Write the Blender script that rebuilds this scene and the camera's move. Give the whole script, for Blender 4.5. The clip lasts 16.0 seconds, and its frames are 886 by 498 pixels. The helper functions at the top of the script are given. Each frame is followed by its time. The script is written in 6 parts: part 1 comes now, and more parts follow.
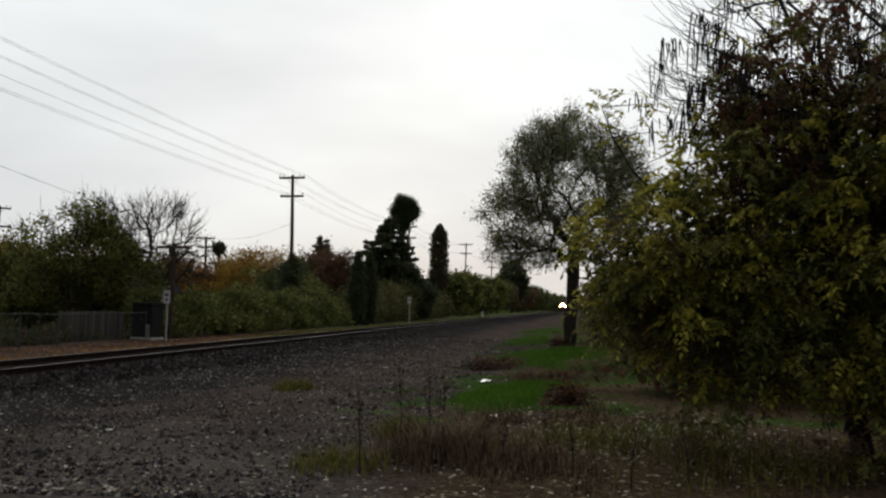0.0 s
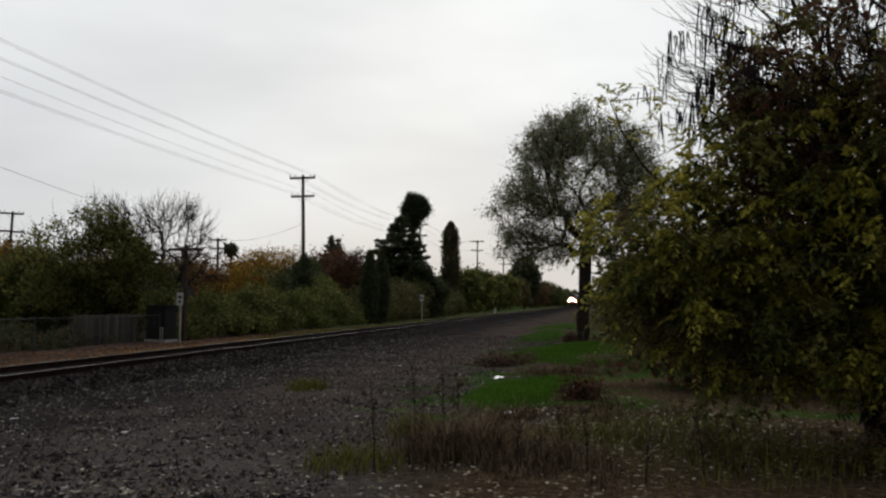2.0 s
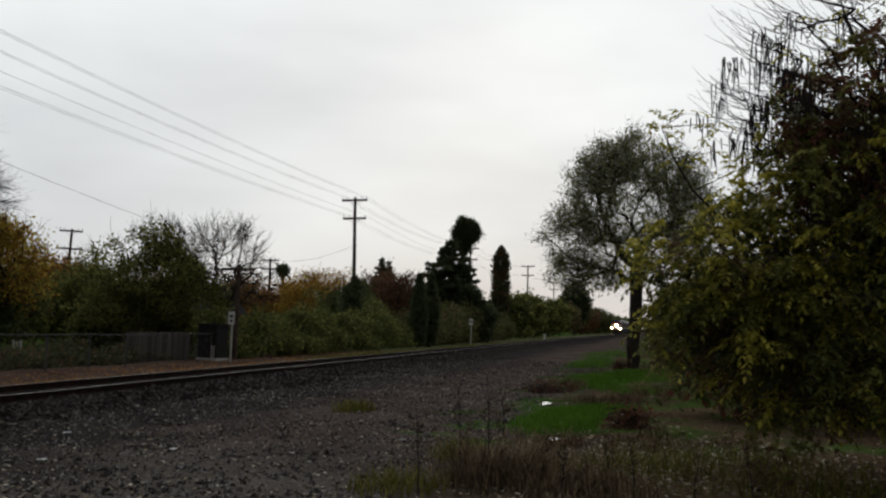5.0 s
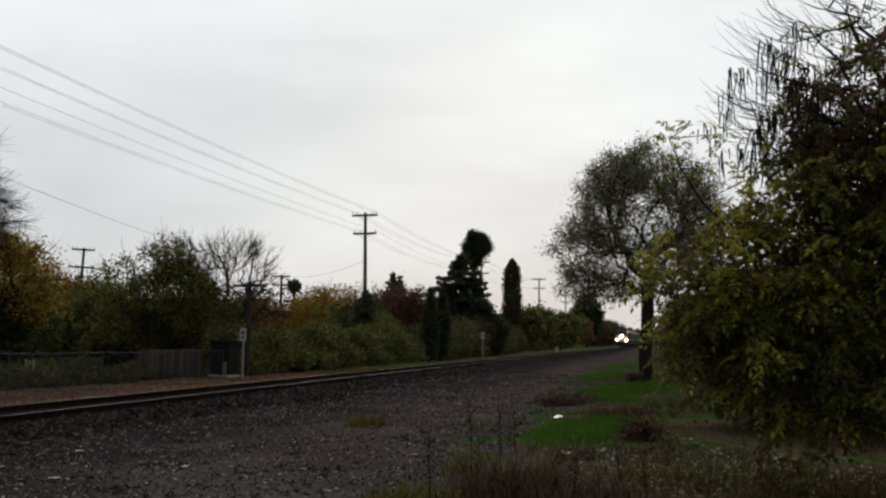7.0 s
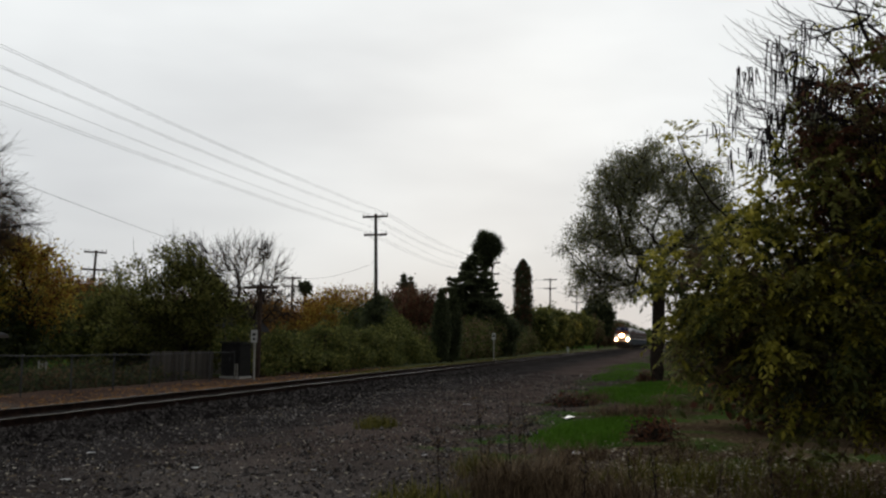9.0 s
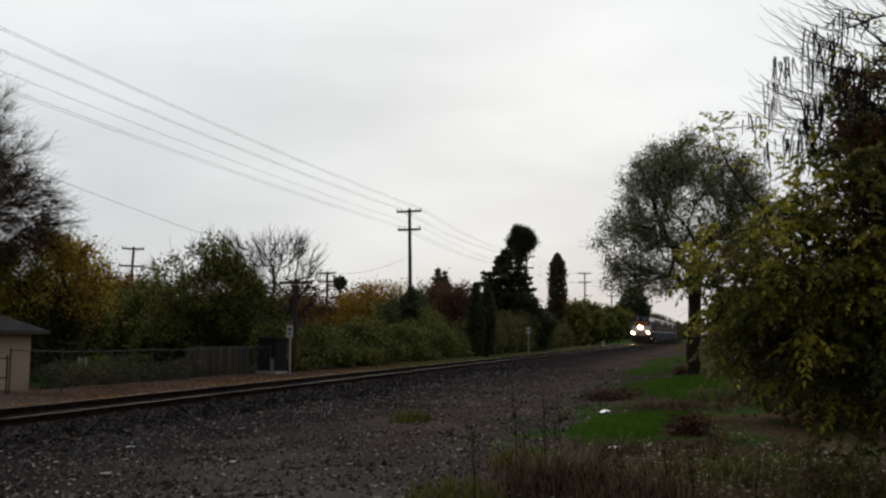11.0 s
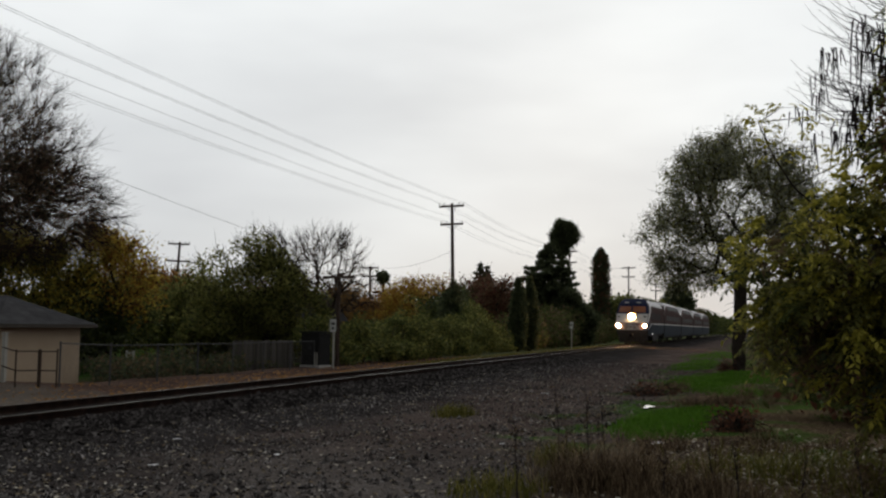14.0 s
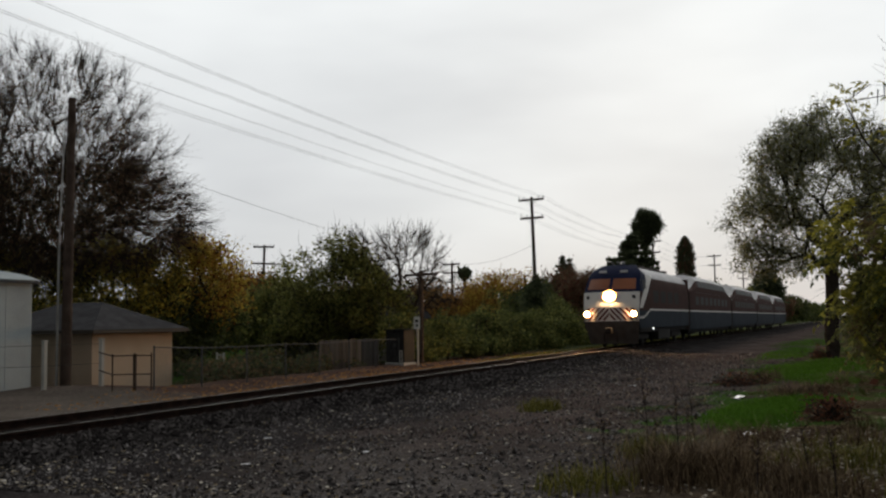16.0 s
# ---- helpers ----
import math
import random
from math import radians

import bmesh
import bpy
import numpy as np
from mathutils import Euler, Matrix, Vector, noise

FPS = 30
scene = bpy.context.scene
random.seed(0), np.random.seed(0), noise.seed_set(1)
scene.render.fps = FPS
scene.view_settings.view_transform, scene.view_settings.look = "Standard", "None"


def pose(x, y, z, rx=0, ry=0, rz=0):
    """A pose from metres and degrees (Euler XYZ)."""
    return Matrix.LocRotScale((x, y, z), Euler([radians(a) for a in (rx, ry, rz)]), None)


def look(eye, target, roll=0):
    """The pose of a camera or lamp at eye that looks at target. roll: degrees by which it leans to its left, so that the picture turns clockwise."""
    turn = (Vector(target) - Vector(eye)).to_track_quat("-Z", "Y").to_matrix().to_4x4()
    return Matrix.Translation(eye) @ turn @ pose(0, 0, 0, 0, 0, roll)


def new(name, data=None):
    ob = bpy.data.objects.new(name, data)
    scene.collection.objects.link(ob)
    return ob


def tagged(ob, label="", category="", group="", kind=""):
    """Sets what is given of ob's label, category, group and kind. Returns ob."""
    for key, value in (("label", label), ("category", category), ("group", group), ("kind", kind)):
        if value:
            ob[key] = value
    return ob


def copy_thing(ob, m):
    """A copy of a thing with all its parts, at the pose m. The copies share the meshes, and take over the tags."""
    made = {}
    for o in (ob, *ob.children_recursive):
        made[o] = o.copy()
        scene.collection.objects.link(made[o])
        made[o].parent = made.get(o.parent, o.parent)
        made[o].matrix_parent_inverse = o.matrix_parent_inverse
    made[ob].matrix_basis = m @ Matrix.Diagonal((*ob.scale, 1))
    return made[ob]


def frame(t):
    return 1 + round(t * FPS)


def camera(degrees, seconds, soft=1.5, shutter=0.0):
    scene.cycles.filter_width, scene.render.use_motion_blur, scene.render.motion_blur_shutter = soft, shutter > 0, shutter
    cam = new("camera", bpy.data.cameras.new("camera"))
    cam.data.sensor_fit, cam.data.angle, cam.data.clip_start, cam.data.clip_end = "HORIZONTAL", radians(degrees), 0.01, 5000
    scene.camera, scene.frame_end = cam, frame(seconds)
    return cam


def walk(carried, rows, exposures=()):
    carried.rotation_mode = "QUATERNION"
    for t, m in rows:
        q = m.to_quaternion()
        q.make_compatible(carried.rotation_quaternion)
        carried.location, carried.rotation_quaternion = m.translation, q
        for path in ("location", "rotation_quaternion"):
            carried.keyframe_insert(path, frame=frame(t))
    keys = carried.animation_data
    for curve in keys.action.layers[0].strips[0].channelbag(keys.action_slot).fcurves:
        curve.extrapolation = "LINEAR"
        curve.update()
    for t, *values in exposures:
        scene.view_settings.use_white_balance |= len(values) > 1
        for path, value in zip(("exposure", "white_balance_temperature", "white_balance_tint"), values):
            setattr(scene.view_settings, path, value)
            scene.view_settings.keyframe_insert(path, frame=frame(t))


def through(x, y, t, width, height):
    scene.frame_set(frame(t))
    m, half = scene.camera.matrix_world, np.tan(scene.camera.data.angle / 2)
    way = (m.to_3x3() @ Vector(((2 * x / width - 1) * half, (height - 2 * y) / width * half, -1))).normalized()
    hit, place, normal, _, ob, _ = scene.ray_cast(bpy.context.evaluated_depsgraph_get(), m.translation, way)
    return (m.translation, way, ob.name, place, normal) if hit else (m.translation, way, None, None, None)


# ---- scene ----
# ---------------------------------------------------------------- camera
EYE_Z = 1.8
cam = camera(48.17, 16.0, soft=2.35)
PATH = [  # seconds, yaw, pitch, roll
    (0.0, 8.56, 3.18, 1.46),
    (0.5, 9.22, 3.73, 1.28),
    (1.0, 9.14, 3.88, 1.36),
    (1.5, 9.76, 3.52, 1.20),
    (2.0, 9.22, 3.02, 0.46),
    (2.5, 10.24, 3.85, 1.12),
    (3.0, 10.67, 3.75, 1.14),
    (3.5, 11.20, 4.16, 1.20),
    (3.7, 12.07, 4.37, 1.65),
    (5.8, 12.18, 4.26, 1.62),
    (6.0, 12.16, 3.46, 1.61),
    (6.5, 12.78, 3.86, 1.83),
    (7.0, 12.82, 5.14, 0.96),
    (7.5, 12.29, 4.22, 1.57),
    (8.0, 12.56, 4.79, 1.23),
    (8.5, 13.09, 4.95, 1.43),
    (9.0, 13.45, 5.18, 0.74),
    (9.2, 14.07, 4.38, 0.81),
    (11.3, 15.43, 5.00, 0.55),
    (11.5, 15.36, 5.10, 0.49),
    (12.0, 16.43, 4.63, 0.48),
    (12.5, 16.71, 4.36, 0.70),
    (13.0, 16.90, 4.29, -0.03),
    (13.5, 17.94, 4.50, 0.45),
    (14.0, 17.88, 4.50, 0.64),
    (14.5, 18.61, 4.94, 0.17),
    (15.0, 20.05, 5.08, -0.26),
    (15.5, 21.71, 4.88, -0.54),
    (16.0, 22.57, 4.25, -0.92),
]
# the holder sways a few centimetres while turning
SWAY = ([0.0, 3.5, 7.0, 9.0, 12.5, 16.0], [-0.05, -0.035, 0.01, 0.035, 0.04, 0.05])
walk(cam, [(t, pose(float(np.interp(t, *SWAY)), 0.0, EYE_Z, 90 + pitch, 0, yaw) @ pose(0, 0, 0, 0, 0, roll)) for t, yaw, pitch, roll in PATH],
     exposures=[(0.0, 0.12), (0.7, 0.0), (16.0, 0.0)])

# ---------------------------------------------------------------- world and sun: a dull overcast afternoon
world = bpy.data.worlds.new("overcast")
scene.world = world
world.use_nodes = True
wn, wl = world.node_tree.nodes, world.node_tree.links
wn.clear()
w_out = wn.new("ShaderNodeOutputWorld")
w_clear = wn.new("ShaderNodeTexSky")
w_clear.sky_type = "NISHITA"
w_clear.sun_disc = False
w_clear.sun_elevation, w_clear.sun_rotation = radians(14), radians(-10)
w_bg_clear = wn.new("ShaderNodeBackground")
w_bg_clear.inputs["Strength"].default_value = 0.05
wl.new(w_clear.outputs[0], w_bg_clear.inputs[0])
w_co = wn.new("ShaderNodeTexCoord")
w_map = wn.new("ShaderNodeMapping")
w_map.inputs["Scale"].default_value = (1.0, 1.0, 3.2)
wl.new(w_co.outputs["Generated"], w_map.inputs[0])
w_noise = wn.new("ShaderNodeTexNoise")
w_noise.inputs["Scale"].default_value, w_noise.inputs["Detail"].default_value = 2.3, 4.0
w_noise.inputs["Roughness"].default_value = 0.45
wl.new(w_map.outputs[0], w_noise.inputs["Vector"])
w_sep = wn.new("ShaderNodeSeparateXYZ")
wl.new(w_co.outputs["Generated"], w_sep.inputs[0])
w_add = wn.new("ShaderNodeMath")
w_add.operation = "MULTIPLY_ADD"
w_add.inputs[1].default_value = 0.9
wl.new(w_noise.outputs["Fac"], w_add.inputs[0])
wl.new(w_sep.outputs["Z"], w_add.inputs[2])
w_ramp = wn.new("ShaderNodeValToRGB")
w_ramp.color_ramp.elements[0].position, w_ramp.color_ramp.elements[0].color = 0.36, (0.52, 0.535, 0.56, 1)
w_ramp.color_ramp.elements[1].position, w_ramp.color_ramp.elements[1].color = 0.86, (0.87, 0.895, 0.9, 1)
w_mid = w_ramp.color_ramp.elements.new(0.58)
w_mid.color = (0.675, 0.695, 0.71, 1)
wl.new(w_add.outputs[0], w_ramp.inputs[0])
# brightest ahead, towards an assumed low sun; unseen sky overhead and behind is dimmed to darken the ground
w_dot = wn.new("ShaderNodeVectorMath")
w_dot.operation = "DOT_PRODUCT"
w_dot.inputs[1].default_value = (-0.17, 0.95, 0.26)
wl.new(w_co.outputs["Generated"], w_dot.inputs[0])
w_dim = wn.new("ShaderNodeMapRange")
w_dim.interpolation_type = "SMOOTHSTEP"
w_dim.inputs[1].default_value, w_dim.inputs[2].default_value = -0.35, 0.95
w_dim.inputs[3].default_value, w_dim.inputs[4].default_value = 0.42, 1.08
wl.new(w_dot.outputs["Value"], w_dim.inputs[0])
w_bg_cloud = wn.new("ShaderNodeBackground")
wl.new(w_dim.outputs[0], w_bg_cloud.inputs["Strength"])
wl.new(w_ramp.outputs[0], w_bg_cloud.inputs[0])
w_mix = wn.new("ShaderNodeMixShader")
w_mix.inputs[0].default_value = 0.94
wl.new(w_bg_clear.outputs[0], w_mix.inputs[1])
wl.new(w_bg_cloud.outputs[0], w_mix.inputs[2])
wl.new(w_mix.outputs[0], w_out.inputs[0])

sun_data = bpy.data.lights.new("sun", "SUN")
sun_data.energy, sun_data.angle, sun_data.color = 0.3, radians(50), (1.0, 0.97, 0.93)
sun = new("sun", sun_data)
sun.matrix_basis = look((-30, 170, 60), (0, 0, 0))


# ---------------------------------------------------------------- materials
def shade(name, colours, scale=4.0, rough=0.8, bump=0.0, bump_scale=60.0, metal=0.0, island=0.0,
          coords="Object", detail=6.0, translucent=0.0, specular=0.1):
    """A surface whose colour runs through `colours` by noise at two scales, and by piece where island > 0."""
    m = bpy.data.materials.new(name)
    m.use_nodes = True
    n, l = m.node_tree.nodes, m.node_tree.links
    b = n["Principled BSDF"]
    b.inputs["Roughness"].default_value, b.inputs["Metallic"].default_value = rough, metal
    b.inputs["Specular IOR Level"].default_value = specular
    co = n.new("ShaderNodeTexCoord")
    big = n.new("ShaderNodeTexNoise")
    big.inputs["Scale"].default_value, big.inputs["Detail"].default_value = scale, detail
    l.new(co.outputs[coords], big.inputs["Vector"])
    fine = n.new("ShaderNodeTexNoise")
    fine.inputs["Scale"].default_value, fine.inputs["Detail"].default_value = bump_scale, 3.0
    l.new(co.outputs[coords], fine.inputs["Vector"])
    mix = n.new("ShaderNodeMix")
    mix.data_type = "FLOAT"
    mix.inputs[0].default_value = 0.35
    l.new(big.outputs["Fac"], mix.inputs[2])
    l.new(fine.outputs["Fac"], mix.inputs[3])
    value = mix.outputs[0]
    if island > 0:
        geo = n.new("ShaderNodeNewGeometry")
        obi = n.new("ShaderNodeObjectInfo")
        both = n.new("ShaderNodeMath")
        both.operation = "ADD"
        l.new(geo.outputs["Random Per Island"], both.inputs[0])
        l.new(obi.outputs["Random"], both.inputs[1])
        wrap = n.new("ShaderNodeMath")
        wrap.operation = "FRACT"
        l.new(both.outputs[0], wrap.inputs[0])
        span = n.new("ShaderNodeMapRange")
        span.inputs[3].default_value, span.inputs[4].default_value = 0.25, 0.75
        l.new(wrap.outputs[0], span.inputs[0])
        pick = n.new("ShaderNodeMix")
        pick.data_type = "FLOAT"
        pick.inputs[0].default_value = island
        l.new(value, pick.inputs[2])
        l.new(span.outputs[0], pick.inputs[3])
        value = pick.outputs[0]
    ramp = n.new("ShaderNodeValToRGB")
    els = ramp.color_ramp.elements
    while len(els) < len(colours):
        els.new(0.5)
    for i, c in enumerate(colours):
        els[i].position = 0.28 + 0.44 * i / max(1, len(colours) - 1)
        els[i].color = (*c, 1)
    l.new(value, ramp.inputs[0])
    l.new(ramp.outputs[0], b.inputs["Base Color"])
    if bump:
        bn = n.new("ShaderNodeBump")
        bn.inputs["Strength"].default_value, bn.inputs["Distance"].default_value = bump, 0.02
        l.new(fine.outputs["Fac"], bn.inputs["Height"])
        l.new(bn.outputs[0], b.inputs["Normal"])
    if translucent:
        t = n.new("ShaderNodeBsdfTranslucent")
        l.new(ramp.outputs[0], t.inputs[0])
        ms = n.new("ShaderNodeMixShader")
        ms.inputs[0].default_value = translucent
        l.new(b.outputs[0], ms.inputs[1])
        l.new(t.outputs[0], ms.inputs[2])
        l.new(ms.outputs[0], n["Material Output"].inputs[0])
    return m


def glow(name, colour, strength):
    m = bpy.data.materials.new(name)
    m.use_nodes = True
    b = m.node_tree.nodes["Principled BSDF"]
    b.inputs["Base Color"].default_value = (*colour, 1)
    b.inputs["Emission Color"].default_value = (*colour, 1)
    b.inputs["Emission Strength"].default_value = strength
    return m


M_CRUSHED = shade("crushed_stone", [(0.009, 0.008, 0.008), (0.025, 0.022, 0.021), (0.1, 0.09, 0.086)], 9, 0.9, 0.3, 60, island=0.85, specular=0.0)
M_BALLAST = shade("ballast", [(0.008, 0.007, 0.007), (0.02, 0.018, 0.017), (0.045, 0.041, 0.039)], 1.4, 0.95, 1.0, 20, specular=0.0)
M_STONE = shade("stone", [(0.015, 0.013, 0.013), (0.045, 0.04, 0.038), (0.25, 0.23, 0.22)], 9, 0.9, 0.3, 60, island=0.85, specular=0.0)
M_PALE_LEAF = shade("fallen_leaf", [(0.09, 0.06, 0.03), (0.2, 0.16, 0.1), (0.46, 0.42, 0.35)], 6, 0.8, island=0.9)
M_GRASS = shade("grass_blade", [(0.03, 0.07, 0.008), (0.065, 0.15, 0.014), (0.12, 0.25, 0.03)], 0.5, 0.7, island=0.6, translucent=0.3, specular=0.03)
M_DRYGRASS = shade("dry_grass", [(0.02, 0.011, 0.007), (0.07, 0.044, 0.028), (0.27, 0.2, 0.12)], 1.2, 0.85, island=0.85, translucent=0.15, specular=0.03)
M_DEADWEED = shade("dead_weed", [(0.028, 0.019, 0.013), (0.088, 0.061, 0.04), (0.27, 0.2, 0.12)], 1.2, 0.9, island=0.8, translucent=0.1, specular=0.02)
M_WEED = shade("weed_green", [(0.04, 0.042, 0.01), (0.1, 0.098, 0.022), (0.2, 0.17, 0.05)], 1.2, 0.8, island=0.75, translucent=0.25, specular=0.03)
M_BARK = shade("bark", [(0.012, 0.009, 0.007), (0.03, 0.023, 0.018), (0.056, 0.045, 0.036)], 5, 0.95, 0.7, 30)
M_TWIG = shade("twig", [(0.015, 0.012, 0.012), (0.04, 0.031, 0.03)], 5, 0.9)
M_POLE = shade("weathered_pole", [(0.02, 0.014, 0.011), (0.05, 0.035, 0.027), (0.085, 0.062, 0.05)], 3, 0.9, 0.5, 40)
M_WIRE = shade("wire", [(0.04, 0.04, 0.042), (0.07, 0.07, 0.072)], 1, 0.6)
M_RAIL = shade("rusty_rail", [(0.006, 0.004, 0.0035), (0.015, 0.009, 0.007), (0.034, 0.02, 0.015)], 4, 0.85, 0.3, 60, specular=0.03)
M_RAILTOP = shade("worn_rail_head", [(0.11, 0.098, 0.092), (0.2, 0.185, 0.172)], 3, 0.4, metal=0.8)
M_TIE = shade("creosoted_timber", [(0.01, 0.007, 0.006), (0.028, 0.021, 0.017)], 6, 0.9, 0.5, 40, island=0.4)


def leafy(name, dark, mid, light, scale=0.5, through=0.5):
    return shade(name, [dark, mid, light], scale, 0.65, island=0.6, translucent=through, specular=0.08)


L_HEDGE = leafy("hedge_leaf", (0.028, 0.036, 0.012), (0.068, 0.082, 0.024), (0.14, 0.15, 0.05))
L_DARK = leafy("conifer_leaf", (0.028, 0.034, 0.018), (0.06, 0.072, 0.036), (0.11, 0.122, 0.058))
L_OLIVE = leafy("olive_leaf", (0.068, 0.07, 0.02), (0.165, 0.163, 0.044), (0.3, 0.285, 0.09))
L_YELLOW = leafy("yellow_leaf", (0.2, 0.14, 0.026), (0.42, 0.31, 0.05), (0.64, 0.5, 0.09))
L_ORANGE = leafy("orange_leaf", (0.119, 0.051, 0.017), (0.272, 0.128, 0.031), (0.442, 0.238, 0.051))
L_RED = leafy("russet_leaf", (0.051, 0.022, 0.017), (0.128, 0.054, 0.034), (0.204, 0.102, 0.060))
L_BROWN = leafy("brown_leaf", (0.051, 0.034, 0.020), (0.119, 0.082, 0.044), (0.204, 0.153, 0.085))
L_GREY = leafy("grey_green_leaf", (0.085, 0.088, 0.058), (0.2, 0.205, 0.14), (0.34, 0.35, 0.25), through=0.5)
L_LIME = leafy("yellow_green_leaf", (0.13, 0.125, 0.024), (0.34, 0.31, 0.048), (0.62, 0.54, 0.11), 1.2)


# ---------------------------------------------------------------- mesh helpers
def mesh_of(name, verts, faces, materials, face_material=None, smooth=False):
    me = bpy.data.meshes.new(name)
    me.from_pydata(np.asarray(verts, float).tolist(), [], [list(map(int, f)) for f in faces])
    for m in (materials if isinstance(materials, (list, tuple)) else [materials]):
        me.materials.append(m)
    if face_material is not None:
        me.polygons.foreach_set("material_index", np.asarray(face_material, np.int32))
    if smooth:
        me.polygons.foreach_set("use_smooth", np.ones(len(me.polygons), bool))
    me.update()
    return me


def quads_mesh(name, verts, per, material):
    """A mesh of many loose polygons with `per` corners each; fast."""
    me = bpy.data.meshes.new(name)
    v = np.asarray(verts, np.float32).reshape(-1, 3)
    count = len(v) // per
    me.vertices.add(len(v))
    me.vertices.foreach_set("co", v.ravel())
    me.loops.add(len(v))
    me.loops.foreach_set("vertex_index", np.arange(len(v), dtype=np.int32))
    me.polygons.add(count)
    me.polygons.foreach_set("loop_start", np.arange(count, dtype=np.int32) * per)
    me.polygons.foreach_set("loop_total", np.full(count, per, np.int32))
    me.materials.append(material)
    me.update(calc_edges=True)
    return me


def thing(name, m, label, category, group="", kind=""):
    ob = new(name)
    ob.empty_display_size = 0.2
    ob.matrix_basis = m
    return tagged(ob, label, category, group, kind)


def part(name, data, parent, label="", m=None):
    ob = new(name, data)
    ob.parent = parent
    if m is not None:
        ob.matrix_basis = m
    return tagged(ob, label)


def bm_mesh(name, bm, material, smooth=False):
    me = bpy.data.meshes.new(name)
    bm.to_mesh(me)
    bm.free()
    for mm in (material if isinstance(material, (list, tuple)) else [material]):
        me.materials.append(mm)
    if smooth:
        me.polygons.foreach_set("use_smooth", np.ones(len(me.polygons), bool))
    return me


def box_bm(sx, sy, sz, at=(0, 0, 0), bevel=0.0, bm=None, turn=None):
    """A box of that size whose base centre is at `at`."""
    bm = bm or bmesh.new()
    m = Matrix.Translation(Vector(at) + Vector((0, 0, sz / 2))) @ (turn or Matrix.Identity(4)) @ Matrix.Diagonal((sx, sy, sz, 1))
    made = bmesh.ops.create_cube(bm, size=1, matrix=m)
    if bevel:
        edges = {e for v in made["verts"] for e in v.link_edges}
        bmesh.ops.bevel(bm, geom=list(edges), offset=bevel, segments=2, affect="EDGES", profile=0.6)
    return bm


def tubes(segs, sides=6):
    """Tapered tubes: rows of p0, p1, r0, r1. Vertices and faces."""
    segs = np.asarray(segs, float)
    p0, p1, r0, r1 = segs[:, :3], segs[:, 3:6], segs[:, 6], segs[:, 7]
    d = p1 - p0
    d /= np.maximum(np.linalg.norm(d, axis=1), 1e-6)[:, None]
    ref = np.where(np.abs(d[:, 2:3]) > 0.9, np.array([[1.0, 0, 0]]), np.array([[0, 0, 1.0]]))
    u = np.cross(d, ref)
    u /= np.linalg.norm(u, axis=1)[:, None]
    w = np.cross(d, u)
    a = np.arange(sides) * 2 * math.pi / sides
    ring = u[:, None] * np.cos(a)[None, :, None] + w[:, None] * np.sin(a)[None, :, None]
    lo, hi = p0[:, None] + ring * r0[:, None, None], p1[:, None] + ring * r1[:, None, None]
    verts = np.concatenate([lo, hi], 1).reshape(-1, 3)
    k = np.arange(sides)
    quad = np.stack([k, (k + 1) % sides, (k + 1) % sides + sides, k + sides], 1)
    faces = (quad[None] + (np.arange(len(segs)) * 2 * sides)[:, None, None]).reshape(-1, 4)
    return verts, faces


def leaves(points, size, rng, stretch=1.7, droop=0.0, per_point=1, scatter=0.0):
    """Loose rhombic leaves round points: a vertex array with four corners a leaf."""
    p = np.repeat(np.asarray(points, float), per_point, 0)
    if scatter:
        p = p + rng.normal(0, scatter, p.shape)
    n = len(p)
    s = size * rng.uniform(0.6, 1.35, n)[:, None]
    d = rng.normal(0, 1, (n, 3))
    d[:, 2] -= droop
    d /= np.linalg.norm(d, axis=1)[:, None]
    u = np.cross(d, rng.normal(0, 1, (n, 3)))
    u /= np.linalg.norm(u, axis=1)[:, None]
    w = np.cross(d, u)
    a = p
    b = p + d * s * stretch * 0.45 + u * s * 0.5 + w * s * 0.12
    c = p + d * s * stretch
    e = p + d * s * stretch * 0.45 - u * s * 0.5 + w * s * 0.12
    return np.stack([a, b, c, e], 1).reshape(-1, 3)


def in_blobs(blobs, n, rng, hollow=0.0, gap=0.0, freq=0.8):
    """n points in a union of ellipsoids (cx, cy, cz, rx, ry, rz, weight); gap > 0 leaves holes by noise."""
    table = np.array(blobs, float)
    weight = table[:, 6] / table[:, 6].sum()
    out, have = [], 0
    while have < n:
        m = int((n - have) * 1.3) + 16
        b = table[rng.choice(len(table), m, p=weight)]
        v = rng.normal(0, 1, (m, 3))
        v /= np.linalg.norm(v, axis=1)[:, None]
        p = b[:, :3] + v * ((hollow + (1 - hollow) * rng.random(m)) ** 0.45)[:, None] * b[:, 3:6]
        if gap:
            limit = gap - 0.5 + rng.normal(0, 0.1, m)
            p = p[np.array([noise.noise(q) for q in (p * freq).tolist()]) >= limit]
        out.append(p)
        have += len(p)
    return np.concatenate(out)[:n]


